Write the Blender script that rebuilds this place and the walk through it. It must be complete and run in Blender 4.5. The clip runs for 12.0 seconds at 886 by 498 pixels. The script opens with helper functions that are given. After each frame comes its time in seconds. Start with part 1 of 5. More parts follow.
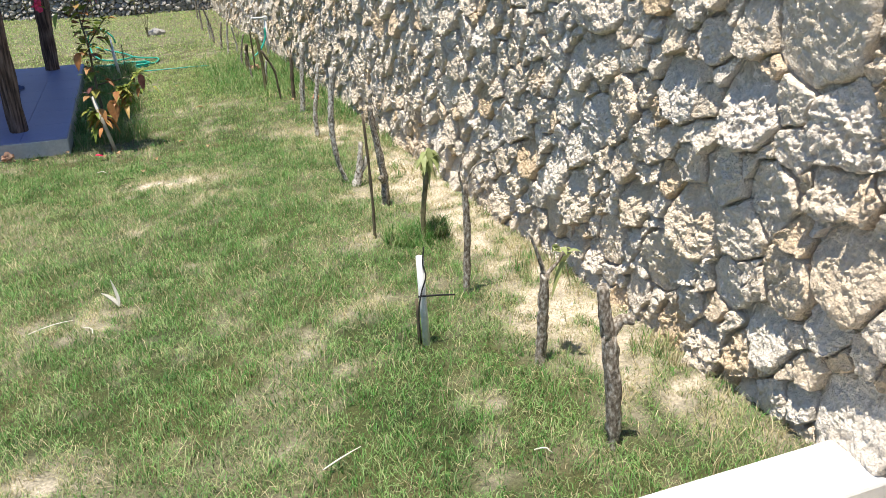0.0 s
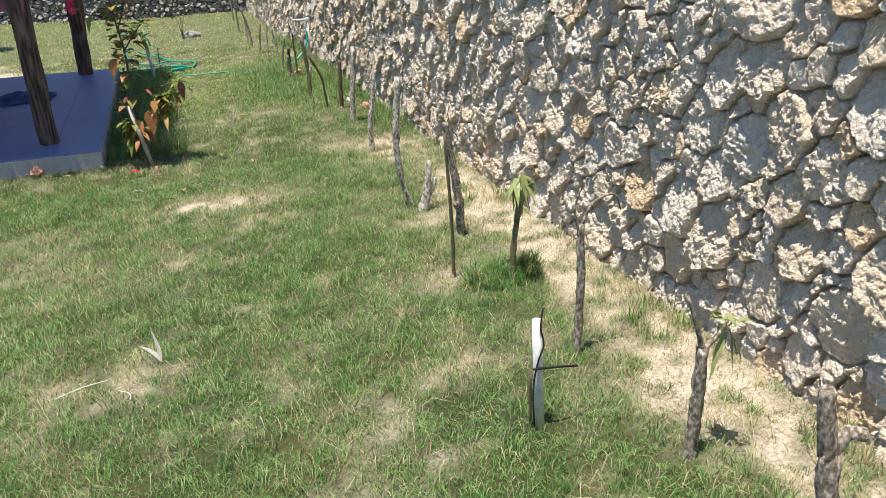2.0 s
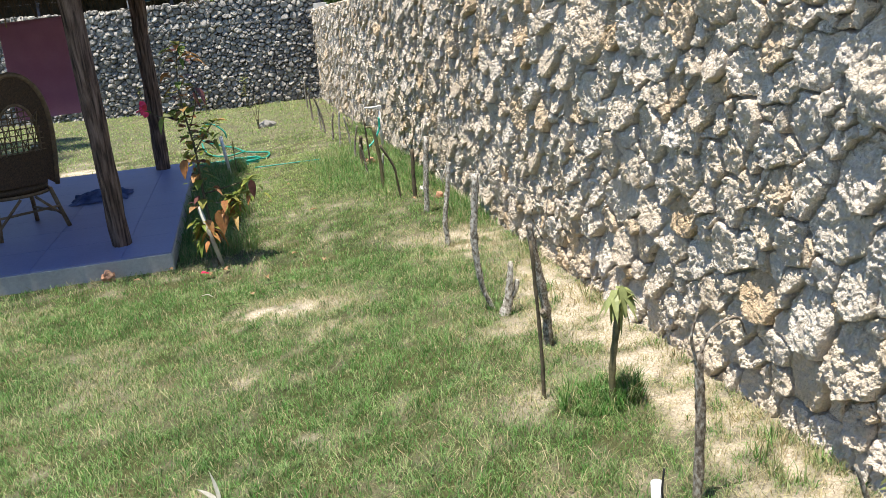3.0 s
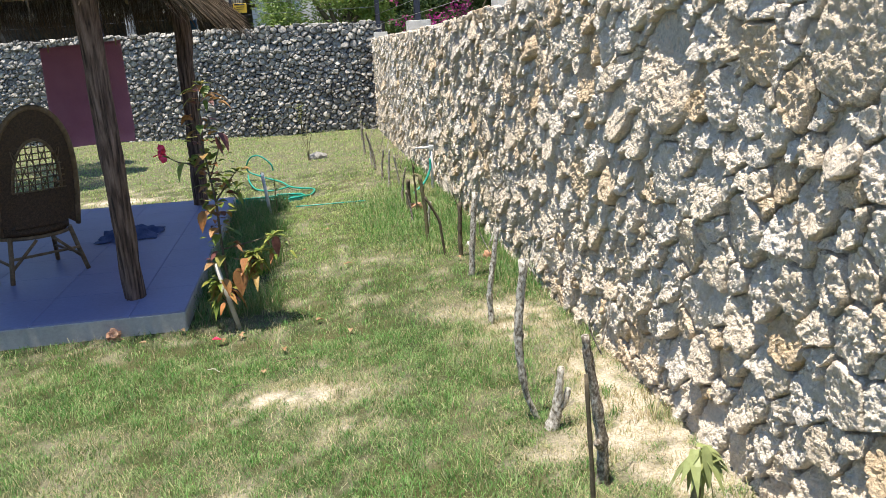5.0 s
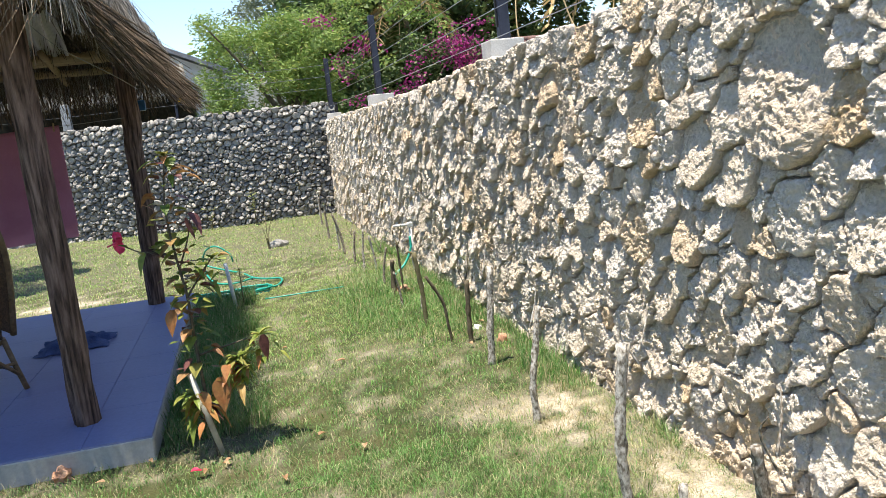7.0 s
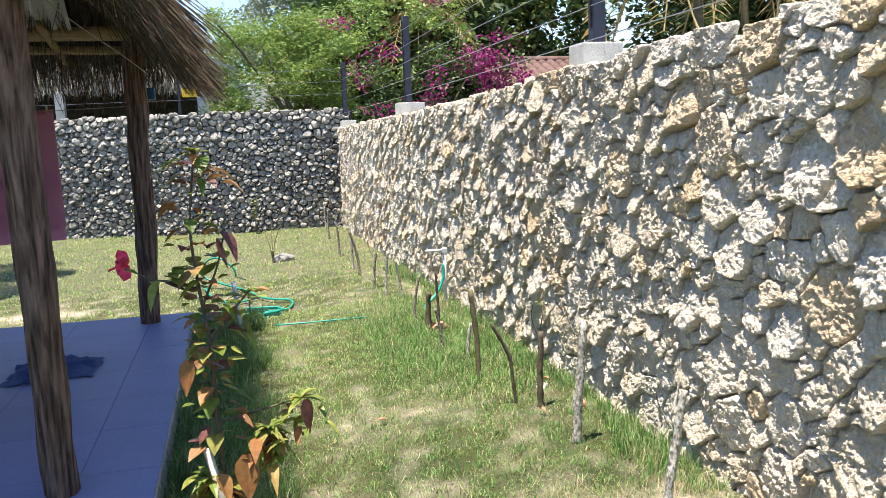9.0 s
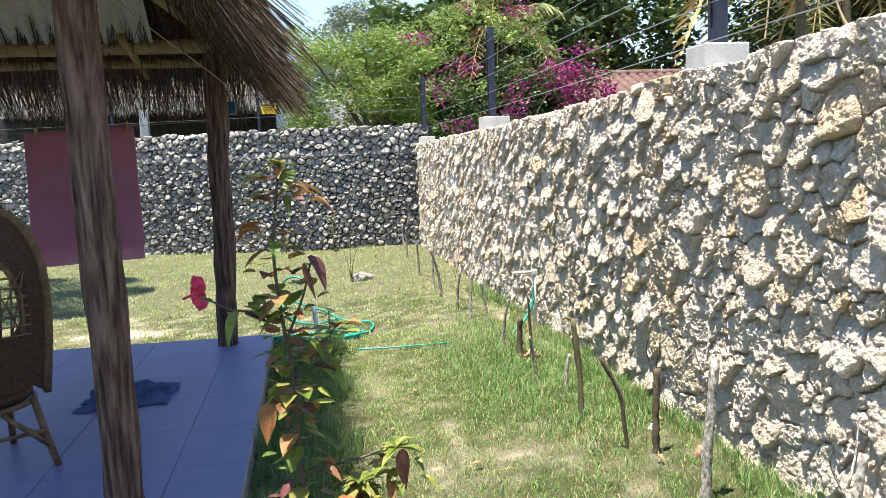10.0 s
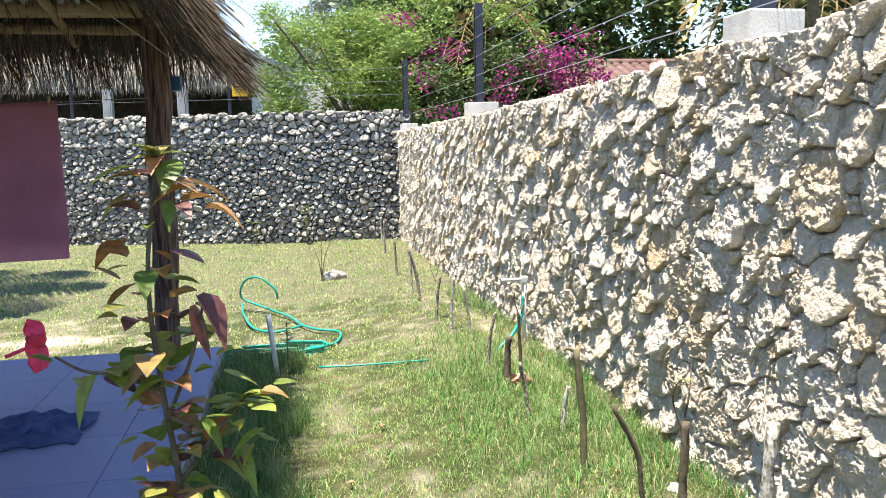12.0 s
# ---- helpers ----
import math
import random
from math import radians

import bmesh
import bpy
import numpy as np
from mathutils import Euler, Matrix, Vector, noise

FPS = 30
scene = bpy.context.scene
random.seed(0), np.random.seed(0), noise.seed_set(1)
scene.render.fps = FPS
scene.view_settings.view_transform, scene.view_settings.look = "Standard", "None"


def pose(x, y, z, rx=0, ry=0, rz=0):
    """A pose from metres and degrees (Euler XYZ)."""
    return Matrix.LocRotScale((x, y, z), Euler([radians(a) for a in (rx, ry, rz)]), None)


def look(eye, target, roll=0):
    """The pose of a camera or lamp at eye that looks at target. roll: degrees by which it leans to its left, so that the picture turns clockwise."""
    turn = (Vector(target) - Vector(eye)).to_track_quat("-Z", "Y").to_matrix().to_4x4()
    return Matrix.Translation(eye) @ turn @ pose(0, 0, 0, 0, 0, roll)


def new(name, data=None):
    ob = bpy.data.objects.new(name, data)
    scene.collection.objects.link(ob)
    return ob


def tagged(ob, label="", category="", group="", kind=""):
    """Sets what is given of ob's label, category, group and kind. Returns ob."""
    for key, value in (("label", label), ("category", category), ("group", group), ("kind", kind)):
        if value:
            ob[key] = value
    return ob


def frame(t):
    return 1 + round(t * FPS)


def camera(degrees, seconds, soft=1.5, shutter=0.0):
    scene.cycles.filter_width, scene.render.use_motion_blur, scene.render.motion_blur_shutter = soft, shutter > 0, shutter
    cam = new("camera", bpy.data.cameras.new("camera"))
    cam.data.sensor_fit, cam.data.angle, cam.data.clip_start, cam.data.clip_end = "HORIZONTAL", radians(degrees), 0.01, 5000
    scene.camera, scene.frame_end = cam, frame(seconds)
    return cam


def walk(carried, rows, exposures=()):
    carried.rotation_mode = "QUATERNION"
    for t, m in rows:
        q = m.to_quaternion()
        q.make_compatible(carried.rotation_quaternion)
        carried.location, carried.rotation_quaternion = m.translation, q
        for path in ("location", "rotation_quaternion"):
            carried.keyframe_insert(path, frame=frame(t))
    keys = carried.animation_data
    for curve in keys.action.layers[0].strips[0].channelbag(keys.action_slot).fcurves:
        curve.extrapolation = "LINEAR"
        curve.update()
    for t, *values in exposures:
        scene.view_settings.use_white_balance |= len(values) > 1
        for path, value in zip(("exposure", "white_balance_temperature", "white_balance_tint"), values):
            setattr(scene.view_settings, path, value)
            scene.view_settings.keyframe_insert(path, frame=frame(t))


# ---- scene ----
cam = camera(57.5, 12.0, soft=0.5)
PATH = [
    (0, (-0.082, 0.664, 1.529), (0.557, 2.408, 0.786), -2.0),
    (0.5, (-0.033, 0.755, 1.49), (0.514, 2.45, 0.58), -3.0),
    (1, (-0.01, 0.998, 1.478), (0.621, 2.664, 0.568), -2.7),
    (1.5, (-0.111, 1.187, 1.458), (0.547, 2.899, 0.66), -1.0),
    (2, (-0.133, 1.355, 1.481), (0.445, 3.121, 0.743), -2.3),
    (2.5, (-0.101, 1.588, 1.513), (0.419, 3.419, 0.898), -6.0),
    (2.7, (-0.077, 1.657, 1.524), (0.402, 3.514, 0.957), -5.9),
    (4.3, (0.052, 2.156, 1.541), (0.419, 4.042, 0.985), -4.0),
    (4.5, (0.114, 2.256, 1.543), (0.44, 4.161, 1.029), -4.5),
    (5, (0.198, 2.434, 1.633), (0.503, 4.349, 1.143), -3.2),
    (5.5, (0.123, 2.512, 1.628), (0.471, 4.43, 1.183), -3.8),
    (6, (0.103, 2.682, 1.561), (0.52, 4.596, 1.158), -2.4),
    (6.5, (0.065, 2.96, 1.479), (0.413, 4.902, 1.148), -2.6),
    (7, (-0.046, 3.33, 1.479), (0.409, 5.255, 1.179), -6.2),
    (7.5, (-0.072, 3.618, 1.473), (0.345, 5.547, 1.151), -5.6),
    (7.7, (-0.058, 3.733, 1.468), (0.324, 5.678, 1.203), -6.5),
    (9.3, (-0.319, 4.535, 1.488), (0.188, 6.453, 1.228), -1.7),
    (9.5, (-0.33, 4.599, 1.487), (0.118, 6.538, 1.282), -3.7),
    (10, (-0.318, 4.88, 1.471), (0.006, 6.842, 1.259), -2.3),
    (10.5, (-0.348, 5.196, 1.465), (0.031, 7.147, 1.238), -3.1),
    (11, (-0.339, 5.408, 1.45), (-0.009, 7.359, 1.165), -3.9),
    (11.5, (-0.189, 5.663, 1.463), (-0.051, 7.641, 1.202), -1.8),
    (12, (-0.128, 5.749, 1.478), (0.235, 7.701, 1.238), -1.2),
]
walk(cam, [(t, look(eye, target, roll)) for t, eye, target, roll in PATH],
     exposures=[(t, e, 7000 + 9 * t, 9.6 + 0.08 * t) for t, e in ((0.0, 0.82), (1.2, 0.36), (2.0, 0.66), (2.7, 0.75), (4.5, 0.84), (7.0, 1.02), (9.5, 1.23), (12.0, 1.46))])

# ---- light ----
SUN = Vector((-0.16, -0.1, 1.0)).normalized()
world = bpy.data.worlds.new("sky")
scene.world = world
world.use_nodes = True
_wn = world.node_tree.nodes
_sky = _wn.new("ShaderNodeTexSky")
_sky.sky_type, _sky.sun_disc = "NISHITA", False
_sky.dust_density, _sky.ozone_density, _sky.air_density, _sky.altitude = 0.0, 3.0, 1.0, 1200
_sky.sun_elevation = math.asin(SUN.z)
_sky.sun_rotation = math.atan2(SUN.x, SUN.y)
world.node_tree.links.new(_sky.outputs[0], _wn["Background"].inputs[0])
_wn["Background"].inputs[1].default_value = 0.145
_sun = bpy.data.lights.new("sun", "SUN")
_sun.energy, _sun.angle, _sun.color = 5.0, radians(0.5), (1.0, 0.955, 0.88)
new("sun", _sun).matrix_world = look(SUN * 60, (0, 0, 0))


# ---- materials ----
def material(name, stops, scale=6.0, rough=0.8, fine=40.0, fine_amount=0.35, bump=0.3, bump_dist=0.01, vary="", vary_stops=None,
             vary_mix=0.6, metal=0.0, stretch=(1, 1, 1), pits=0.0, spec=0.3, through_light=0.0, attr=None, attr_col=None, lo=0.3, hi=0.7, crust=0.0):
    m = bpy.data.materials.new(name)
    m.use_nodes = True
    nt = m.node_tree
    n, l = nt.nodes, nt.links
    bs = n["Principled BSDF"]
    geo = n.new("ShaderNodeNewGeometry")
    mp = n.new("ShaderNodeMapping")
    mp.inputs["Scale"].default_value = stretch
    l.new(geo.outputs["Position"], mp.inputs[0])
    n1 = n.new("ShaderNodeTexNoise")
    n1.inputs["Scale"].default_value, n1.inputs["Detail"].default_value = scale, 4
    l.new(mp.outputs[0], n1.inputs["Vector"])
    ramp = n.new("ShaderNodeValToRGB")
    els = ramp.color_ramp.elements
    while len(els) < len(stops):
        els.new(0.5)
    for k, c in enumerate(stops):
        els[k].position = lo + (hi - lo) * k / max(1, len(stops) - 1)
        els[k].color = (*c, 1)
    l.new(n1.outputs[0], ramp.inputs[0])
    col = ramp.outputs[0]
    if vary:
        if vary == "object":
            src = n.new("ShaderNodeObjectInfo").outputs["Random"]
        else:
            src = geo.outputs["Random Per Island"]
        r2 = n.new("ShaderNodeValToRGB")
        e2 = r2.color_ramp.elements
        while len(e2) < len(vary_stops):
            e2.new(0.5)
        for k, c in enumerate(vary_stops):
            e2[k].position = k / max(1, len(vary_stops) - 1)
            e2[k].color = (*c, 1)
        l.new(src, r2.inputs[0])
        mx = n.new("ShaderNodeMixRGB")
        mx.inputs[0].default_value = vary_mix
        l.new(col, mx.inputs[1])
        l.new(r2.outputs[0], mx.inputs[2])
        col = mx.outputs[0]
    if attr:
        at = n.new("ShaderNodeAttribute")
        at.attribute_name = attr
        ma = n.new("ShaderNodeMixRGB")
        l.new(at.outputs["Fac"], ma.inputs[0])
        l.new(col, ma.inputs[1])
        rr = n.new("ShaderNodeValToRGB")
        rr.color_ramp.elements[0].color, rr.color_ramp.elements[1].color = (*attr_col[0], 1), (*attr_col[1], 1)
        l.new(geo.outputs["Random Per Island"] if vary == "island" else n1.outputs[0], rr.inputs[0])
        l.new(rr.outputs[0], ma.inputs[2])
        col = ma.outputs[0]
    n2 = n.new("ShaderNodeTexNoise")
    n2.inputs["Scale"].default_value, n2.inputs["Detail"].default_value, n2.inputs["Roughness"].default_value = fine, 6, 0.65
    l.new(mp.outputs[0], n2.inputs["Vector"])
    if fine_amount:
        mr = n.new("ShaderNodeMapRange")
        mr.inputs[1].default_value, mr.inputs[2].default_value = 0.3, 0.7
        mr.inputs[3].default_value, mr.inputs[4].default_value = 1 - fine_amount, 1 + fine_amount * 0.6
        l.new(n2.outputs[0], mr.inputs[0])
        mu = n.new("ShaderNodeMixRGB")
        mu.blend_type = "MULTIPLY"
        mu.inputs[0].default_value = 1
        l.new(col, mu.inputs[1])
        l.new(mr.outputs[0], mu.inputs[2])
        col = mu.outputs[0]
    l.new(col, bs.inputs["Base Color"])
    bs.inputs["Roughness"].default_value, bs.inputs["Metallic"].default_value = rough, metal
    bs.inputs["Specular IOR Level"].default_value = spec
    if bump:
        bp = n.new("ShaderNodeBump")
        bp.inputs["Strength"].default_value, bp.inputs["Distance"].default_value = bump, bump_dist
        h = n2.outputs[0]
        if pits:
            vo = n.new("ShaderNodeTexVoronoi")
            vo.inputs["Scale"].default_value = pits
            l.new(mp.outputs[0], vo.inputs["Vector"])
            ad = n.new("ShaderNodeMath")
            ad.operation = "MULTIPLY_ADD"
            ad.inputs[1].default_value = 0.5
            l.new(vo.outputs["Distance"], ad.inputs[0])
            l.new(n2.outputs[0], ad.inputs[2])
            h = ad.outputs[0]
        if crust:
            n3 = n.new("ShaderNodeTexNoise")
            n3.inputs["Scale"].default_value, n3.inputs["Detail"].default_value, n3.inputs["Roughness"].default_value = crust, 5, 0.62
            n3.inputs["Distortion"].default_value = 0.6
            l.new(mp.outputs[0], n3.inputs["Vector"])
            cr = n.new("ShaderNodeMapRange")
            cr.interpolation_type = "SMOOTHSTEP"
            cr.inputs[1].default_value, cr.inputs[2].default_value = 0.4, 0.62
            l.new(n3.outputs[0], cr.inputs[0])
            ac = n.new("ShaderNodeMath")
            ac.operation = "MULTIPLY_ADD"
            ac.inputs[1].default_value = 0.42
            l.new(cr.outputs[0], ac.inputs[0])
            l.new(h, ac.inputs[2])
            h = ac.outputs[0]
        l.new(h, bp.inputs["Height"])
        l.new(bp.outputs[0], bs.inputs["Normal"])
    if through_light:
        tr = n.new("ShaderNodeBsdfTranslucent")
        l.new(col, tr.inputs[0])
        ms = n.new("ShaderNodeMixShader")
        ms.inputs[0].default_value = through_light
        l.new(bs.outputs[0], ms.inputs[1])
        l.new(tr.outputs[0], ms.inputs[2])
        l.new(ms.outputs[0], n["Material Output"].inputs[0])
    return m


CORAL = [(0.707, 0.6, 0.468), (0.79, 0.69, 0.575), (0.666, 0.54, 0.4), (0.811, 0.72, 0.624), (0.749, 0.66, 0.566), (0.645, 0.44, 0.234), (0.77, 0.65, 0.517), (0.707, 0.66, 0.605), (0.79, 0.7, 0.585)]
stone_kw = dict(scale=7, rough=0.92, fine=55, fine_amount=0.2, bump=0.85, bump_dist=0.014, pits=105, spec=0.15, crust=64, vary_stops=CORAL, vary_mix=0.65)
M_STONE = material("coral_stone", [(0.666, 0.55, 0.419), (0.749, 0.66, 0.556), (0.811, 0.73, 0.653)], vary="object", **stone_kw)
M_STONE_REST = material("coral_stone_rest", [(0.666, 0.55, 0.419), (0.749, 0.66, 0.556), (0.811, 0.73, 0.653)], vary="island", **stone_kw)
GREY = [(0.14, 0.14, 0.145), (0.28, 0.27, 0.255), (0.5, 0.47, 0.42), (0.18, 0.18, 0.185), (0.36, 0.345, 0.32), (0.6, 0.56, 0.49), (0.22, 0.22, 0.215)]
grey_kw = dict(scale=9, rough=0.92, fine=40, fine_amount=0.35, bump=0.8, bump_dist=0.014, spec=0.15, vary_stops=GREY, vary_mix=0.7)
M_GREY = material("grey_stone", [(0.15, 0.15, 0.155), (0.33, 0.32, 0.3), (0.58, 0.54, 0.48)], vary="object", **grey_kw)
M_GREY_REST = material("grey_stone_rest", [(0.15, 0.15, 0.155), (0.33, 0.32, 0.3), (0.58, 0.54, 0.48)], vary="island", **grey_kw)
M_MORTAR = material("mortar", [(0.5, 0.44, 0.36), (0.6, 0.54, 0.46)], scale=9, rough=0.95, fine=60, bump=0.8, bump_dist=0.02)
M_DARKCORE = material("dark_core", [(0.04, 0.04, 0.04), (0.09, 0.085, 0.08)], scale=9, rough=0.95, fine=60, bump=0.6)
M_SOIL = material("lawn_soil", [(0.035, 0.05, 0.015), (0.065, 0.075, 0.025), (0.1, 0.09, 0.04)], scale=2.2, rough=0.95, fine=70, fine_amount=0.5, bump=0.8, bump_dist=0.02,
                  attr="dry", attr_col=((0.5, 0.43, 0.34), (0.66, 0.58, 0.48)))
GRASS_TONES = [(0.045, 0.17, 0.035), (0.12, 0.31, 0.06), (0.08, 0.25, 0.04), (0.2, 0.39, 0.1), (0.09, 0.26, 0.055), (0.45, 0.42, 0.24), (0.05, 0.19, 0.045), (0.16, 0.34, 0.09), (0.32, 0.42, 0.2)]
M_GRASS = material("grass", [(0.025, 0.12, 0.022), (0.1, 0.27, 0.06), (0.21, 0.36, 0.13)], scale=5.5, lo=0.42, hi=0.6, rough=0.55, fine=14, fine_amount=0.3, bump=0, vary="island",
                   vary_stops=GRASS_TONES, vary_mix=0.52,
                   through_light=0.3, attr="dry", attr_col=((0.4, 0.31, 0.18), (0.64, 0.54, 0.36)))
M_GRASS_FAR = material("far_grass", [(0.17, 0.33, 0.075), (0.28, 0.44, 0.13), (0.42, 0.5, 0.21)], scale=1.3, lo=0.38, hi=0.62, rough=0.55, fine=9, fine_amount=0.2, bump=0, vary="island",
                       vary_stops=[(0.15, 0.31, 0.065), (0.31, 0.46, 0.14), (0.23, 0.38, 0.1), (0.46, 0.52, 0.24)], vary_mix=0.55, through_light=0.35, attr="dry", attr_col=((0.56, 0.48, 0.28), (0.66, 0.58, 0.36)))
M_WHITE = material("white_paint", [(0.78, 0.78, 0.76), (0.84, 0.84, 0.82)], scale=3, rough=0.6, fine=30, fine_amount=0.06, bump=0.15, bump_dist=0.003)
M_CONCRETE = material("grey_concrete", [(0.34, 0.34, 0.33), (0.46, 0.46, 0.45)], scale=4, rough=0.85, fine=50, fine_amount=0.15, bump=0.2, bump_dist=0.004)
# grey tile; the blue of sky-lit shade is put into its base colour
M_TILE = material("shade_blue_tile", [(0.165, 0.19, 0.36), (0.21, 0.235, 0.42)], scale=3, rough=0.45, fine=40, fine_amount=0.1, bump=0.1, bump_dist=0.002, vary="object",
                  vary_stops=[(0.175, 0.2, 0.37), (0.22, 0.245, 0.43)], vary_mix=0.5)
M_BLOCK = material("cement_block", [(0.5, 0.49, 0.46), (0.62, 0.61, 0.58)], scale=8, rough=0.9, fine=90, fine_amount=0.2, bump=0.5, bump_dist=0.006)
M_POST = material("post_wood", [(0.045, 0.026, 0.02), (0.15, 0.092, 0.07), (0.26, 0.17, 0.135)], scale=46, rough=0.85, fine=45, fine_amount=0.5, bump=0.9, bump_dist=0.02, stretch=(1, 1, 0.1), lo=0.32, hi=0.62)
M_BEAM = material("beam_wood", [(0.34, 0.24, 0.13), (0.46, 0.34, 0.19)], scale=12, rough=0.75, fine=50, fine_amount=0.3, bump=0.4, bump_dist=0.008, stretch=(0.15, 1, 1))
M_THATCH = material("thatch", [(0.17, 0.145, 0.12), (0.3, 0.265, 0.225)], scale=5, rough=0.9, fine=40, fine_amount=0.3, bump=0, vary="island",
                    vary_stops=[(0.1, 0.083, 0.07), (0.32, 0.29, 0.25), (0.2, 0.17, 0.145), (0.56, 0.52, 0.46)], vary_mix=0.7)
# brown thatch darkened in colour for the shade inside the roofs
M_THATCH_SHADED = material("thatch_shaded", [(0.06, 0.045, 0.03), (0.16, 0.11, 0.07)], scale=20, rough=0.95, fine=80, fine_amount=0.5, bump=0.8, bump_dist=0.02)
M_ZINC = material("fibre_sheet", [(0.45, 0.43, 0.4), (0.58, 0.56, 0.52)], scale=5, rough=0.7, fine=40, fine_amount=0.2, bump=0.1)
M_BARK = material("sapling_bark", [(0.13, 0.105, 0.08), (0.27, 0.23, 0.185), (0.48, 0.45, 0.4)], scale=95, lo=0.38, hi=0.64, rough=0.9, fine=80, fine_amount=0.45, bump=0.8, bump_dist=0.008, stretch=(1, 1, 0.6))
M_BARK_PALE = material("pale_bark", [(0.16, 0.135, 0.105), (0.4, 0.37, 0.32), (0.62, 0.59, 0.54)], scale=85, lo=0.36, hi=0.6, rough=0.9, fine=80, fine_amount=0.45, bump=0.8, bump_dist=0.008, stretch=(1, 1, 0.6))
M_BARK_DARK = material("dark_bark", [(0.09, 0.075, 0.05), (0.16, 0.13, 0.09)], scale=18, rough=0.9, fine=70, fine_amount=0.4, bump=0.6, bump_dist=0.006)
M_GREENSTICK = material("green_brown_bark", [(0.13, 0.12, 0.06), (0.22, 0.19, 0.11)], scale=18, rough=0.85, fine=70, fine_amount=0.35, bump=0.5, bump_dist=0.005)


# ---- building helpers ----
def mesh_of(name, V, F, smooth=False):
    me = bpy.data.meshes.new(name)
    me.from_pydata([tuple(v) for v in V], [], [tuple(f) for f in F])
    if smooth:
        me.polygons.foreach_set("use_smooth", [True] * len(me.polygons))
    me.update()
    return me


def fast_mesh(name, V, loops, per_face):
    """A mesh of faces that all have per_face corners."""
    me = bpy.data.meshes.new(name)
    nf = len(loops) // per_face
    me.vertices.add(len(V))
    me.vertices.foreach_set("co", np.asarray(V, np.float32).ravel())
    me.loops.add(len(loops))
    me.loops.foreach_set("vertex_index", np.asarray(loops, np.int32))
    me.polygons.add(nf)
    me.polygons.foreach_set("loop_start", np.arange(0, nf * per_face, per_face, dtype=np.int32))
    me.update(calc_edges=True)
    return me


def part(name, data, mat, parent=None, label="", smooth=False):
    if isinstance(data, bmesh.types.BMesh):
        me = bpy.data.meshes.new(name)
        data.to_mesh(me)
        data.free()
        if smooth:
            me.polygons.foreach_set("use_smooth", [True] * len(me.polygons))
    elif isinstance(data, tuple):
        me = mesh_of(name, data[0], data[1], smooth)
    else:
        me = data
    if mat and not me.materials:
        me.materials.append(mat)
    ob = new(name, me)
    if parent:
        ob.parent = parent
        ob.matrix_parent_inverse = parent.matrix_basis.inverted()
    if label:
        ob["label"] = label
    return ob


def thing(name, at, label, category, group="", kind=""):
    ob = new(name)
    ob.location = at
    ob.empty_display_size = 0.05
    return tagged(ob, label, category, group, kind)


def box(x0, y0, z0, x1, y1, z1, bevel=0.0, seg=1):
    bm = bmesh.new()
    bmesh.ops.create_cube(bm, size=1)
    for v in bm.verts:
        v.co = Vector((x0 + (v.co.x + 0.5) * (x1 - x0), y0 + (v.co.y + 0.5) * (y1 - y0), z0 + (v.co.z + 0.5) * (z1 - z0)))
    if bevel:
        bmesh.ops.bevel(bm, geom=bm.edges[:], offset=bevel, segments=seg, affect="EDGES", profile=0.6)
    return bm


def tube(points, radii, sides=8, rough=0.0, seed=0, caps=True):
    pts = [Vector(p) for p in points]
    if not hasattr(radii, "__len__"):
        radii = [radii] * len(pts)
    V, F = [], []
    up = Vector((0.3, 0.2, 1))
    for i, p in enumerate(pts):
        d = (pts[min(i + 1, len(pts) - 1)] - pts[max(i - 1, 0)]).normalized()
        a = d.cross(up)
        if a.length < 0.05:
            a = d.cross(Vector((1, 0, 0)))
        a.normalize()
        b = d.cross(a)
        for k in range(sides):
            th = 2 * math.pi * k / sides
            r = radii[i]
            if rough:
                r *= 1 + rough * noise.noise(Vector((math.cos(th) * 1.3 + seed, math.sin(th) * 1.3, i * 0.7 + seed * 3.1)))
            V.append(p + a * (r * math.cos(th)) + b * (r * math.sin(th)))
    for i in range(len(pts) - 1):
        for k in range(sides):
            k2 = (k + 1) % sides
            F.append((i * sides + k, i * sides + k2, (i + 1) * sides + k2, (i + 1) * sides + k))
    if caps:
        F.append(tuple(range(sides - 1, -1, -1)))
        F.append(tuple((len(pts) - 1) * sides + k for k in range(sides)))
    return V, F


def curve_points(ctrl, n):
    """Catmull-Rom through the control points."""
    c = [Vector(p) for p in ctrl]
    c = [c[0] * 2 - c[1]] + c + [c[-1] * 2 - c[-2]]
    out = []
    for i in range(1, len(c) - 2):
        for k in range(n):
            t = k / n
            p0, p1, p2, p3 = c[i - 1], c[i], c[i + 1], c[i + 2]
            out.append(0.5 * (2 * p1 + (p2 - p0) * t + (2 * p0 - 5 * p1 + 4 * p2 - p3) * t * t + (3 * p1 - p0 - 3 * p2 + p3) * t ** 3))
    out.append(c[-2])
    return out


def merge(*geos):
    V, F = [], []
    for v, f in geos:
        o = len(V)
        V.extend(v)
        F.extend(tuple(i + o for i in q) for q in f)
    return V, F


# ---- ground ----
def lattice(x, y, seed):
    """Gradient noise over arrays, about -0.7 to 0.7."""
    xi, yi = np.floor(x).astype(np.int64), np.floor(y).astype(np.int64)
    fx, fy = x - xi, y - yi

    def corner(i, j):
        h = ((xi + i) * 374761393 + (yi + j) * 668265263 + seed * 974711) & 0xFFFFFFFF
        h = ((h ^ (h >> 13)) * 1274126177) & 0xFFFFFFFF
        a = ((h ^ (h >> 16)) & 0xFFFF) * (2 * math.pi / 65536)
        return np.cos(a) * (fx - i) + np.sin(a) * (fy - j)

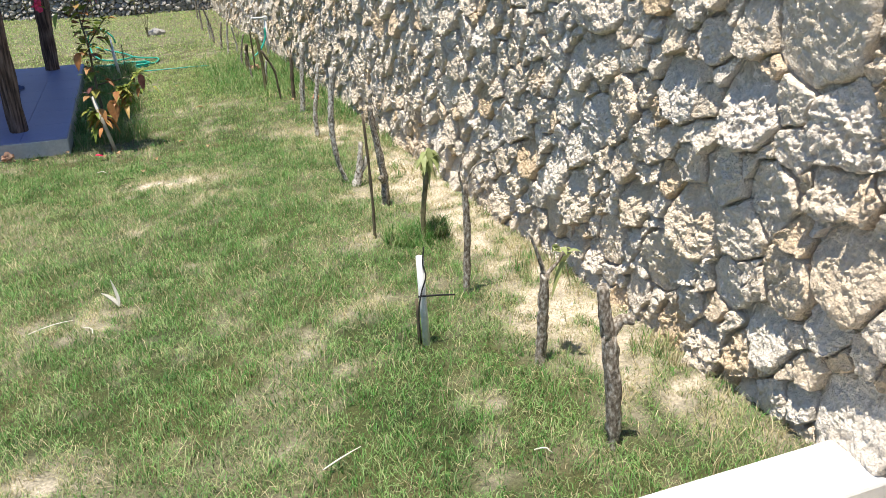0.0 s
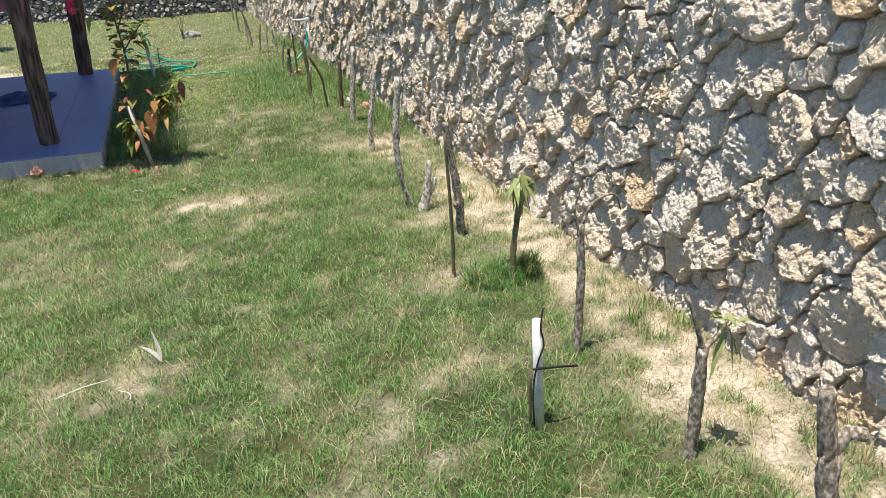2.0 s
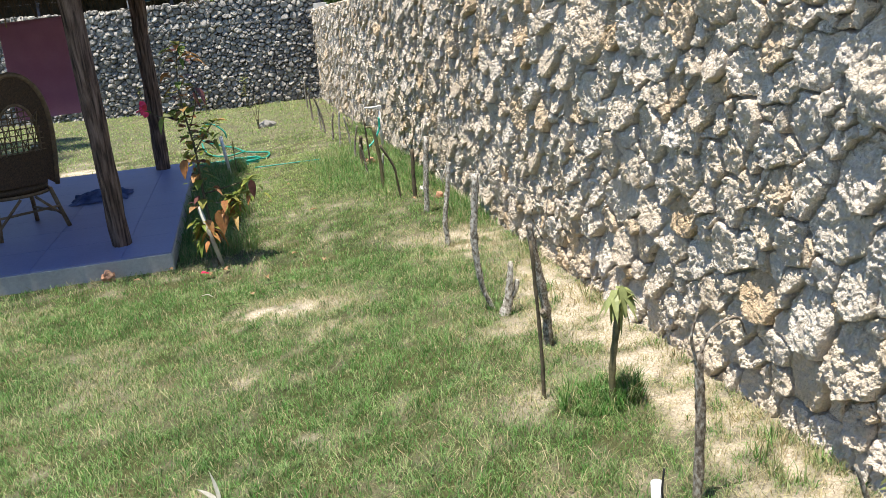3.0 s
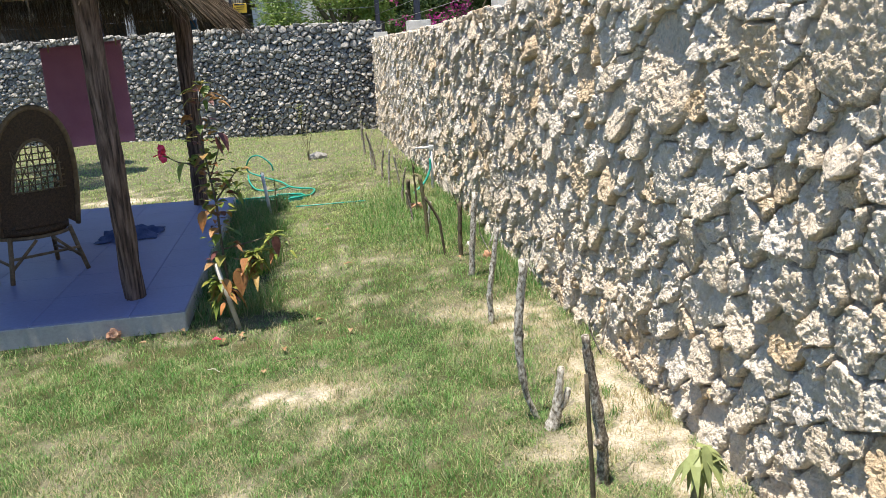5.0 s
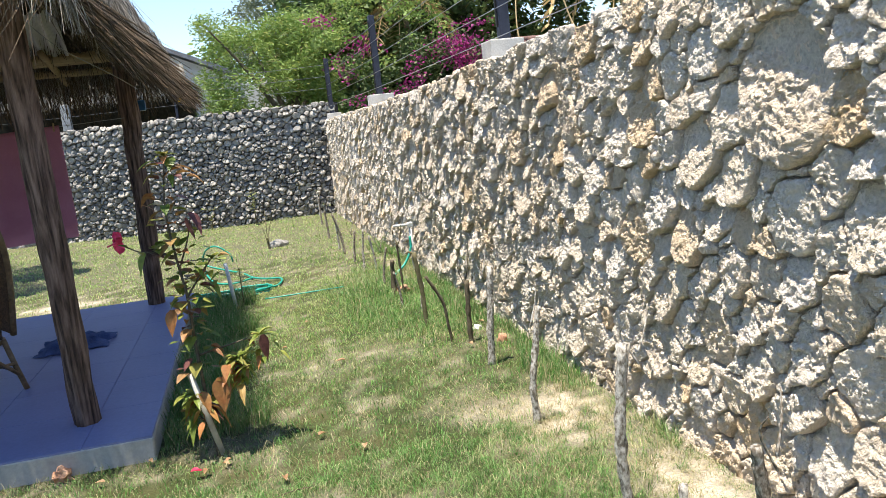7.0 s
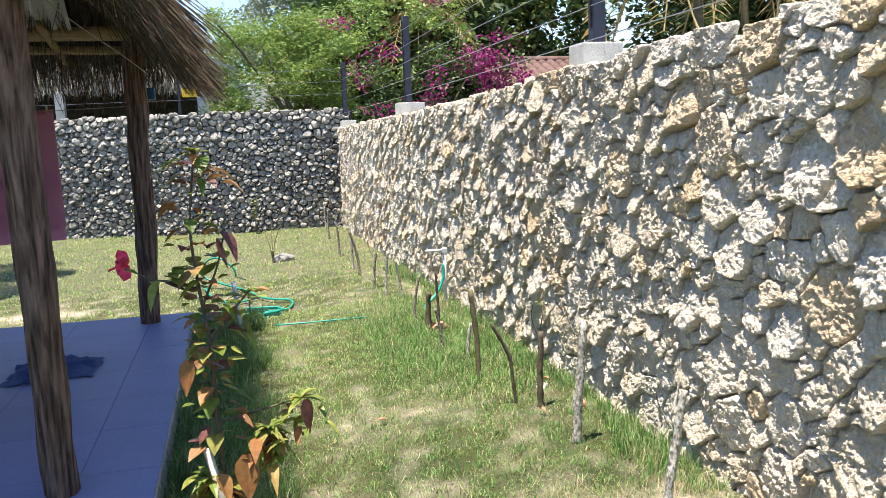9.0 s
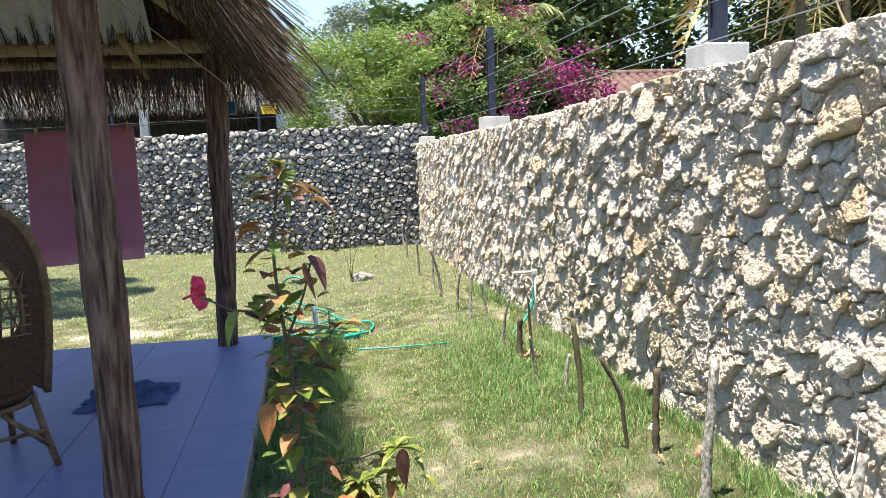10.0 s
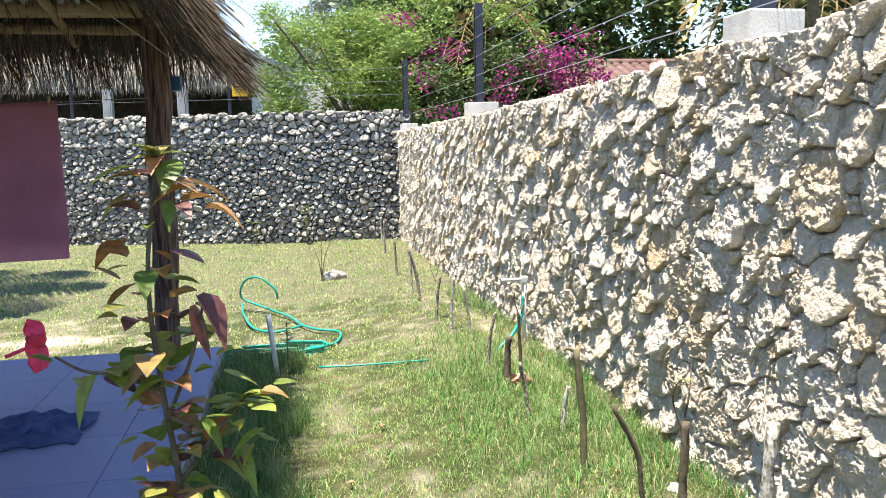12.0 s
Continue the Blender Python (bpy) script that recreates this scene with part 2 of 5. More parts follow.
    sx, sy = fx * fx * (3 - 2 * fx), fy * fy * (3 - 2 * fy)
    low = corner(0, 0) * (1 - sx) + corner(1, 0) * sx
    high = corner(0, 1) * (1 - sx) + corner(1, 1) * sx
    return low * (1 - sy) + high * sy


def smooth01(t):
    t = min(1.0, max(0.0, t))
    return t * t * (3 - 2 * t)


def ground_z(x, y):
    return -0.055 * smooth01((1.0 - x) / 1.3) + 0.012 * noise.noise(Vector((x * 0.9, y * 0.9, 0.3)))


DRY = [(1.53, 4.1, 0.15, 1.2), (1.47, 5.5, 0.2, 0.6), (1.35, 3.35, 0.2, 0.25), (1.25, 7.15, 0.3, 0.12), (1.2, 5.35, 0.25, 0.12), (0.62, 3.76, 0.26, 0.09), (-0.0, 6.34, 0.42, 0.16), (0.15, 6.2, 0.3, 0.12), (-0.55, 4.2, 0.2, 0.12), (1.45, 3.4, 0.2, 0.5), (1.5, 2.8, 0.2, 0.3), (1.5, 5.0, 0.22, 0.5), (1.5, 6.0, 0.2, 0.5),
       (1.3, 6.75, 0.25, 0.18), (1.45, 7.1, 0.16, 0.3), (-0.55, 3.1, 0.16, 0.1), (1.5, 11.8, 0.12, 0.7), (0.85, 4.55, 0.2, 0.12), (-2.2, 12.9, 0.5, 0.2), (0.25, 5.8, 0.2, 0.1), (1.4, 4.3, 0.13, 0.35), (0.85, 2.85, 0.12, 0.2), (-0.2, 5.4, 0.1, 0.1)]
DEEP = [(0.62, 2.9, 0.3, 0.3), (1.2, 4.4, 0.16, 0.1), (-0.2, 3.4, 0.3, 0.2), (0.35, 5.1, 0.25, 0.2), (-0.9, 6.6, 0.5, 0.3), (0.55, 7.0, 0.35, 0.25), (0.9, 10.2, 0.45, 0.7), (0.4, 3.9, 0.2, 0.2)]


def dryness(x, y):
    d = 0.4 * max(0.0, noise.noise(Vector((x * 1.6, y * 1.2, 4.0))) - 0.1) + 0.6 * max(0.0, noise.noise(Vector((x * 6, y * 5, 9.0))) - 0.12) + 0.6 * max(0.0, noise.noise(Vector((x * 14, y * 12, 5.0))) - 0.15)
    d += 0.0 + 0.04 * smooth01((y - 11) / 4)
    for cx, cy, a, b in DRY:
        q = ((x - cx) / a) ** 2 + ((y - cy) / b) ** 2
        if q < 5:
            d += 0.9 * math.exp(-q) * (0.6 + 1.1 * noise.noise(Vector((x * 10, y * 10, 2.0))) + 0.5 * noise.noise(Vector((x * 26, y * 26, 2.0))))
    for cx, cy, a, b in DEEP:
        q = ((x - cx) / a) ** 2 + ((y - cy) / b) ** 2
        if q < 5:
            d -= 0.5 * math.exp(-q)
    return min(1.0, max(0.0, d))


def axis(lo, hi, step, far):
    out = [lo + step * i for i in range(int((hi - lo) / step) + 1)]
    g, a, b = step, out[0], out[-1]
    while b < far:
        g *= 1.6
        a, b = a - g, b + g
        out = [a] + out + [b]
    return out


gx, gy = axis(-5.04, 1.92, 0.08, 900), axis(1.0, 14.0, 0.07, 900)
GV = [(x, y, (ground_z(x, y) if abs(x) < 40 and abs(y) < 60 else -0.05)) for y in gy for x in gx]
nx = len(gx)
GF = [(j * nx + i, j * nx + i + 1, (j + 1) * nx + i + 1, (j + 1) * nx + i) for j in range(len(gy) - 1) for i in range(nx - 1)]
me = mesh_of("ground", GV, GF, True)
at = me.attributes.new("dry", "FLOAT", "POINT")
at.data.foreach_set("value", [dryness(v[0], v[1]) if -5.05 < v[0] < 1.95 and 0.99 < v[1] < 14.05 else 0.14 for v in GV])
tagged(part("ground", me, M_SOIL), "lawn soil with dry patches and bare sandy spots", "ground", kind="structure")


def grass(name, rect, count, length, width, lie, seed, label, straw=False, keep=None, mat=None):
    rng = np.random.default_rng(seed)
    x = rng.uniform(rect[0], rect[2], count)
    y = rng.uniform(rect[1], rect[3], count)
    d = np.array([dryness(a, b) for a, b in zip(x, y)])
    ok = rng.uniform(0, 1, count) > (d - 0.45) * 1.5 if not straw else rng.uniform(0, 1, count) < d * 1.4
    ok &= ~((x < SLAB_X1 + 0.02) & (x > -6) & (y > SLAB_Y0 - 0.02) & (y < SLAB_Y1 + 0.02))
    ok &= rng.uniform(-0.75, 0.1, count) < lattice(x * 8, y * 8, 7) + 0.6 * lattice(x * 19, y * 19, 8)
    if keep is not None:
        ok &= keep(x, y)
    x, y, d = x[ok], y[ok], d[ok]
    n = len(x)
    z = np.array([ground_z(a, b) for a, b in zip(x, y)])
    tufts = lattice(x * 6, y * 6, 3) + 0.7 * lattice(x * 15, y * 15, 4)
    L = length * rng.uniform(0.5, 1.35, n) * (1.15 - 0.5 * d) * (1 + 0.95 * tufts)
    th = rng.uniform(0, 2 * np.pi, n)
    ph = rng.uniform(0, 2 * np.pi, n)
    tilt = rng.uniform(0.15, 1.0, n) * lie
    w = width * rng.uniform(0.7, 1.3, n)
    dx, dy = np.cos(th), np.sin(th)
    base = np.stack([x, y, z - 0.004], 1)
    side = np.stack([-np.sin(ph), np.cos(ph), np.zeros(n)], 1) * w[:, None] / 2
    mid = base + np.stack([dx * L * 0.35 * tilt, dy * L * 0.35 * tilt, L * 0.55], 1)
    tip = base + np.stack([dx * L * tilt, dy * L * tilt, L * np.clip(1.05 - 0.75 * tilt, 0.12, 1)], 1)
    V = np.stack([base - side, base + side, mid + side * 0.8, mid - side * 0.8, tip], 1).reshape(-1, 3)
    i0 = np.arange(n)[:, None] * 5
    loops = np.concatenate([i0 + np.array([[0, 1, 2]]), i0 + np.array([[0, 2, 3]]), i0 + np.array([[3, 2, 4]])], 1).ravel()
    gm = fast_mesh(name, V, loops, 3)
    a = gm.attributes.new("dry", "FLOAT", "POINT")
    dd = np.clip(d * 0.9 + rng.normal(0, 0.24, n), 0, 1) if not straw else np.clip(0.75 + rng.normal(0, 0.15, n), 0, 1)
    dd = np.where(rng.uniform(0, 1, n) < 0.07, 0.9, dd)
    a.data.foreach_set("value", np.repeat(dd, 5).astype(np.float32))
    return tagged(part(name, gm, mat or M_GRASS), label, "grass", kind="stuff")


SLAB_X1, SLAB_Y0, SLAB_Y1, SLAB_Z = -0.67, 7.55, 11.8, 0.08


# ---- stone walls ----
def scatter_sizes(L, H, sizes, seed, fixed=()):
    rng = random.Random(seed)
    grid, seeds = {}, []

    def near(u, v):
        i, j = int(u / 0.4), int(v / 0.4)
        for a in (-1, 0, 1):
            for b in (-1, 0, 1):
                yield from grid.get((i + a, j + b), ())

    def put(u, v, r):
        s = (u, v, r)
        seeds.append(s)
        grid.setdefault((int(u / 0.4), int(v / 0.4)), []).append(s)

    for s in fixed:
        put(*s)
    for r, tries in sizes:
        for _ in range(int(tries * L * H)):
            u, v = rng.uniform(0, L), rng.uniform(0, H)
            rr = r * rng.uniform(0.88, 1.12)
            if all((u - q[0]) ** 2 + (v - q[1]) ** 2 > (0.86 * (rr + q[2])) ** 2 for q in near(u, v)):
                put(u, v, rr)
    return seeds, near


def clip_poly(poly, a, b, c):
    out = []
    for k in range(len(poly)):
        p, q = poly[k], poly[(k + 1) % len(poly)]
        dp, dq = a * p[0] + b * p[1] - c, a * q[0] + b * q[1] - c
        if dp <= 0:
            out.append(p)
        if dp * dq < 0:
            t = dp / (dp - dq)
            out.append((p[0] + t * (q[0] - p[0]), p[1] + t * (q[1] - p[1])))
    return out


def stone_cells(L, H, sizes, seed, fixed=(), top=0.0, squash=1.0):
    """Irregular stones that fill a wall face: centre, outline."""
    seeds, near = scatter_sizes(L, H * squash, sizes, seed, fixed)
    rng = random.Random(seed + 1)
    cells = []
    for u, v, r in seeds:
        hi = H * squash + top * rng.uniform(-1, 0.6)
        R = 2.4 * r
        poly = [(max(0, u - R), max(-0.04, v - R)), (min(L, u + R), max(-0.04, v - R)), (min(L, u + R), min(hi, v + R)), (max(0, u - R), min(hi, v + R))]
        for q in near(u, v):
            if q[0] == u and q[1] == v:
                continue
            a, b = 2 * (q[0] - u), 2 * (q[1] - v)
            poly = clip_poly(poly, a, b, q[0] ** 2 + q[1] ** 2 - u * u - v * v - q[2] ** 2 + r * r)
            if len(poly) < 3:
                break
        if len(poly) >= 3:
            poly = [(p[0], p[1] / squash) for p in poly]
            cells.append((sum(p[0] for p in poly) / len(poly), sum(p[1] for p in poly) / len(poly), r, poly))
    return cells


def stone_geo(cell, K, rings, gap, depth, rugged, seed, frame_m, face_tilt, ledge=0.0):
    """One rounded stone: a polar shell over the outline, pushed out of the wall, with broken ledges."""
    cu, cv, r, poly = cell
    rng = random.Random(seed)
    dep = depth * rng.uniform(0.6, 1.3)
    ta, tb = rng.uniform(-face_tilt, face_tilt), rng.uniform(-face_tilt * 1.6, face_tilt * 0.5)
    lim = 1.15 * depth
    lean = rng.uniform(-8, 8)
    pitch = rng.uniform(22, 38)
    rad = []
    for k in range(K):
        th = 2 * math.pi * (k + 0.37) / K
        dx, dy = math.cos(th), math.sin(th)
        best = 9.0
        for i in range(len(poly)):
            p, q = poly[i], poly[(i + 1) % len(poly)]
            ex, ey = q[0] - p[0], q[1] - p[1]
            den = dx * ey - dy * ex
            if abs(den) < 1e-9:
                continue
            t = ((p[0] - cu) * ey - (p[1] - cv) * ex) / den
            s = ((p[0] - cu) * dy - (p[1] - cv) * dx) / den
            if t > 0 and -1e-6 <= s <= 1 + 1e-6:
                best = min(best, t)
        rad.append(best if best < 9 else r)
    rad = [0.12 * rad[k - 1] + 0.76 * rad[k] + 0.12 * rad[(k + 1) % K] for k in range(K)]
    off = Vector((seed * 1.37 % 40, seed * 0.73 % 40, seed * 0.37 % 50))

    def relief(a, b):
        p3 = Vector(((cu + a) * 8, (cv + b) * 8, 0)) + off
        h = rugged * (noise.noise(p3) + 0.55 * noise.noise(p3 * 2.7) + 0.35 * noise.noise(p3 * 7))
        if ledge:
            f = (b * 1.0 + a * 0.09 * lean) * pitch + 1.9 * noise.noise(p3 * 1.0 + Vector((3, 3, 3))) + 1.4 * noise.noise(p3 * 2.8) + 0.7 * noise.noise(p3 * 6)
            w = f - math.floor(f)
            amp = ledge * min(1.0, max(0.05, 0.5 + 1.9 * noise.noise(p3 * 1.2 + Vector((9, 2, 6)))))
            h += amp * ((1 - w / 0.82) if w < 0.82 else (w - 0.82) / 0.18)
        return h

    V, F = [], []
    for j, (fr, hz) in enumerate(rings):
        for k in range(K):
            th = 2 * math.pi * (k + 0.37) / K
            rr = max(0.008, rad[k] - gap) * fr
            a, b = math.cos(th) * rr, math.sin(th) * rr
            w = min(1.0, max(0.0, hz + 0.1))
            out = dep * hz + w * max(-lim, min(lim, ta * a + tb * b)) + w * relief(a, b)
            p3 = Vector(((cu + a) * 16, (cv + b) * 16, 3)) + off
            V.append(frame_m @ Vector((cu + a + rugged * 0.5 * noise.noise(p3) * fr, cv + b + rugged * 0.5 * noise.noise(p3 + Vector((2, 9, 5))) * fr, out)))
    V.append(frame_m @ Vector((cu, cv, dep * rings[-1][1] + relief(0, 0))))
    nr = len(rings)
    for j in range(nr - 1):
        for k in range(K):
            k2 = (k + 1) % K
            F.append((j * K + k, j * K + k2, (j + 1) * K + k2, (j + 1) * K + k))
    for k in range(K):
        F.append(((nr - 1) * K + k, (nr - 1) * K + (k + 1) % K, nr * K))
    return V, F


def crag(u, v, seed, amp):
    """Relief of broken coral rock: lumps, flaked plateaus, knobs and small pits."""
    wx, wy = u + 0.012 * lattice(u * 30, v * 30, seed + 9), v + 0.012 * lattice(u * 30, v * 30, seed + 10)
    h = 0.013 * lattice(wx * 8, wy * 8, seed)
    h += 0.008 * np.clip(lattice(wx * 14, wy * 17, seed + 1) / 0.1 + 0.4, 0, 1) + 0.006 * np.clip(lattice(wx * 27, wy * 33, seed + 2) / 0.14 + 0.5, 0, 1)
    h += 0.011 * lattice(wx * 36, wy * 40, seed + 3) - 0.012 * np.clip(lattice(wx * 52, wy * 52, seed + 4) - 0.1, 0, 1) / 0.4
    h += 0.0135 * lattice(u * 78, v * 84, seed + 5)
    return amp * h


def crag_stone(cell, gap, depth, seed, frame_m, tilt, amp, fine):
    """One craggy block: a shell over its outline with a broad rough face and a dropped edge."""
    cu, cv, r, poly = cell
    rng = random.Random(seed)
    dep = depth * rng.uniform(0.7, 1.25)
    amp *= rng.uniform(0.55, 1.3)
    ta, tb = rng.uniform(-tilt, tilt), rng.uniform(-tilt * 2.2, tilt * 0.5)
    K = max(12, min(120, int(2 * math.pi * r * 1.1 / fine)))
    inner = max(3, min(28, int(r * 0.95 / fine)))
    prof = [(1.0, -0.5), (0.99, 0.3), (0.965, 0.78), (0.92, 0.97)] + [(0.87 * (1 - q / inner) + 0.02, 1.0) for q in range(inner)]
    th = 2 * np.pi * (np.arange(K) + 0.37) / K
    dx, dy = np.cos(th), np.sin(th)
    rad = np.full(K, 9.0)
    for i in range(len(poly)):
        p, q = poly[i], poly[(i + 1) % len(poly)]
        nx_, ny_ = q[1] - p[1], p[0] - q[0]
        h = nx_ * (p[0] - cu) + ny_ * (p[1] - cv)
        if h < 0:
            nx_, ny_, h = -nx_, -ny_, -h
        den = nx_ * dx + ny_ * dy
        rad = np.where(den > 1e-9, np.minimum(rad, h / np.maximum(den, 1e-9)), rad)
    rad = np.where(rad > 8, r, rad)
    rad = 0.2 * np.roll(rad, 1) + 0.6 * rad + 0.2 * np.roll(rad, -1)
    rad *= 1 + 0.1 * lattice(dx * 2.2 + seed, dy * 2.2, seed)
    fr = np.array([f for f, _ in prof])[:, None]
    hz = np.array([z for _, z in prof])[:, None]
    rr = np.maximum(0.008, rad - gap)[None, :] * fr
    a, b = np.append((dx * rr).ravel(), 0.0), np.append((dy * rr).ravel(), 0.0)
    w = np.append(np.repeat(np.clip(hz + 0.1, 0, 1), K, 1).ravel(), 1.0)
    z = np.append(np.repeat(hz, K, 1).ravel(), 1.0) * dep
    so = (seed * 7919) % 1000
    z += w * (np.clip(ta * a + tb * b, -1.2 * depth, 1.2 * depth) + crag(cu + a + so, cv + b, seed % 97, amp) - 0.012)
    u, v = cu + a + 0.008 * lattice((cu + a) * 24 + so, (cv + b) * 24, 5), cv + b + 0.008 * lattice((cu + a) * 24 + so, (cv + b) * 24, 6)
    M = np.array(frame_m)
    P = np.stack([u, v, z], 1) @ M[:3, :3].T + M[:3, 3]
    nr = len(prof)
    k = np.arange(K)
    k2 = (k + 1) % K
    quads = np.concatenate([np.stack([j * K + k, j * K + k2, (j + 1) * K + k2, (j + 1) * K + k], 1) for j in range(nr - 1)])
    tip = np.stack([(nr - 1) * K + k, (nr - 1) * K + k2, np.full(K, nr * K)], 1)
    tris = np.concatenate([quads[:, [0, 1, 2]], quads[:, [0, 2, 3]], tip])
    return P, tris


def stone_wall(name, label, frame_m, L, H, thick, cells, near_test, mats, core_mat, near_stone, rest_stone, plabel, rise=None):
    wall = part(name, box(0, 0.0, 0, 1, 1, 1), core_mat)
    me = wall.data
    for v in me.vertices:
        v.co = frame_m @ Vector((v.co.x * L, -0.1 + v.co.y * (H * (1 + (0.03 * (1 - v.co.x) if rise else 0)) + 0.095), -thick + v.co.z * (thick - 0.015)))
    me.update()
    tagged(wall, label, "wall", kind="structure")
    picked = sorted((c for c in cells if near_test(c)), key=near_test)[:300]
    ids = {id(c) for c in picked}

    def shaped(V):
        V = np.asarray([tuple(p) for p in V]) if not isinstance(V, np.ndarray) else V
        return rise(V) if rise else V

    def mesh(V, T, name):
        return fast_mesh(name, V, T.ravel(), 3)

    for i, c in enumerate(picked):
        V, T = near_stone(c, i * 7 + 3)
        part("stone", mesh(shaped(V), T, "stone"), mats[0], wall)
    Vs, Ts, o = [], [], 0
    for i, c in enumerate(cells):
        if id(c) not in ids:
            V, T = rest_stone(c, i * 5 + 1)
            Vs.append(shaped(V))
            Ts.append(T + o)
            o += len(V)
    tagged(part("stones", mesh(np.concatenate(Vs), np.concatenate(Ts), "stones"), mats[1], wall, plabel), kind="stuff")
    return wall


def as_tris(geo):
    V, F = geo
    return V, np.array([t for f in F for t in ([(f[0], f[1], f[2]), (f[0], f[2], f[3])] if len(f) == 4 else [f])])


WALL_X, WALL_Y0, WALL_Y1, WALL_H = 1.70, -1.6, 19.5, 1.84
EAST = Matrix(((0, 0, -1, WALL_X), (1, 0, 0, WALL_Y0), (0, 1, 0, 0), (0, 0, 0, 1)))
BIG = [(y - WALL_Y0, z, r) for y, z, r in ((5.65, 1.4, 0.24), (3.57, 1.24, 0.2), (2.67, 0.92, 0.13), (3.02, 0.93, 0.12), (4.15, 0.95, 0.08), (3.9, 0.42, 0.12), (2.42, 1.2, 0.19), (2.2, 0.56, 0.14), (2.1, 0.14, 0.15), (4.47, 1.5, 0.17), (7.45, 1.38, 0.15), (8.28, 1.27, 0.14), (2.75, 0.7, 0.1), (3.05, 0.3, 0.12), (5.0, 0.9, 0.13), (6.5, 1.0, 0.13))]
east_cells = stone_cells(WALL_Y1 - WALL_Y0, WALL_H, [(0.12, 8), (0.096, 34), (0.074, 110), (0.054, 220), (0.038, 300), (0.026, 260)], 11, BIG, top=0.025)
RINGS_N = [(1.0, -0.3), (0.98, 0.4), (0.91, 0.78), (0.76, 0.96), (0.52, 1.0), (0.25, 1.02)]


def east_rise(P):
    t = np.clip((14 - P[:, 1]) / 8, 0, 1)
    Q = P.copy()
    Q[:, 2] *= 1 + 0.05 * t * t * (3 - 2 * t)
    return Q


stone_wall("wall_east", "garden wall of rough pale coral limestone, dry-laid, uneven top", EAST, WALL_Y1 - WALL_Y0, WALL_H, 0.36, east_cells,
           lambda c: (max(0.0, c[0] + WALL_Y0 - 1.9) + 0.01) if 1.9 < c[0] + WALL_Y0 < 9 else 0, (M_STONE, M_STONE_REST), M_MORTAR,
           lambda c, k: crag_stone(c, 0.0045, 0.032, k, EAST, 0.2, 0.8, 0.0062), lambda c, k: crag_stone(c, 0.0045, 0.032, k, EAST, 0.2, 0.8, 0.0075 if 3 < c[0] < 11 else 0.012), "small rough pale coral stones", east_rise)

NORTH_A, NORTH_B = Vector((1.9, 19.42, 0)), Vector((-9.5, 22.75, 0))
_u = (NORTH_B - NORTH_A).normalized()
_n = Vector((_u.y, -_u.x, 0))
if _n.y > 0:
    _n = -_n
NORTH_L = (NORTH_B - NORTH_A).length
NORTH = Matrix(((_u.x, 0, _n.x, NORTH_A.x), (_u.y, 0, _n.y, NORTH_A.y), (0, 1, 0, -0.06), (0, 0, 0, 1)))
low = stone_cells(NORTH_L, 1.8, [(0.07, 40), (0.055, 160), (0.04, 320), (0.028, 260)], 21, squash=1.25)
high = [(c[0], c[1] + 1.76, c[2], [(p[0], p[1] + 1.76) for p in c[3]]) for c in stone_cells(NORTH_L, 0.5, [(0.075, 50), (0.058, 200), (0.04, 320)], 22, top=0.05, squash=1.2)]
stone_wall("wall_north", "far garden wall of rounded dark grey stones", NORTH, NORTH_L, 2.24, 0.35, low + high,
           lambda c: c[0] + 0.01 if c[0] < 9 else 0, (M_GREY, M_GREY_REST), M_DARKCORE,
           lambda c, k: as_tris(stone_geo(c, 16, RINGS_N, 0.003, 0.062, 0.036, k, NORTH, 0.5, 0.024)), lambda c, k: as_tris(stone_geo(c, 14, RINGS_N, 0.003, 0.062, 0.036, k, NORTH, 0.5, 0.024)), "small rounded grey stones")

# ---- kerb and terrace edge ----
kerb = part("kerb", box(-1.6, 1.935, -0.12, 1.66, 2.145, 0.09, 0.012, 2), M_WHITE)
tagged(kerb, "low white painted kerb between lawn and gravel", "kerb", kind="structure")
rear = part("wall_south", box(-9.5, -2.0, -0.3, 2.06, -1.7, 2.6), M_WHITE)
tagged(rear, "plain white rendered house wall", "wall", kind="structure")
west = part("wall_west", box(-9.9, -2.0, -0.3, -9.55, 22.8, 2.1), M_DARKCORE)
tagged(west, "plain grey boundary wall", "wall", kind="structure")

# ---- tiled slab of the shelter ----
SLAB_X0 = -5.4
slab = part("floor", box(SLAB_X0, SLAB_Y0, -0.2, SLAB_X1, SLAB_Y1, SLAB_Z - 0.008, 0.008, 1), M_CONCRETE)
tagged(slab, "raised concrete slab with grey floor tiles, coloured blue for sky-lit shade", "floor", kind="structure")
TS = 0.6
yy = SLAB_Y0 + 0.004
while yy < SLAB_Y1 - 0.01:
    y2 = min(yy + TS, SLAB_Y1 - 0.004)
    xx = SLAB_X1 - 0.004
    while xx > SLAB_X0 + 0.01:
        x2 = max(xx - (0.34 if xx > SLAB_X1 - 0.1 else TS), SLAB_X0 + 0.004)
        part("tile", box(x2 + 0.0015, yy + 0.0015, SLAB_Z - 0.012, xx - 0.0015, y2 - 0.0015, SLAB_Z, 0.0015, 1), M_TILE, slab)
        xx = x2
    yy = y2


# ---- shelter: posts, beams, thatched roof ----
shelter = thing("thatched_shelter", (-3.0, 9.7, SLAB_Z), "open garden shelter with rough wooden posts and a thatched palm roof", "shelter")


def post(x0, y0, x1, y1, z1, r, seed):
    n = 22
    pts = [(x0 + (x1 - x0) * k / n + 0.012 * noise.noise(Vector((seed, k * 0.3, 0))), y0 + (y1 - y0) * k / n + 0.012 * noise.noise(Vector((seed, 5, k * 0.3))), SLAB_Z + (z1 - SLAB_Z) * k / n) for k in range(n + 1)]
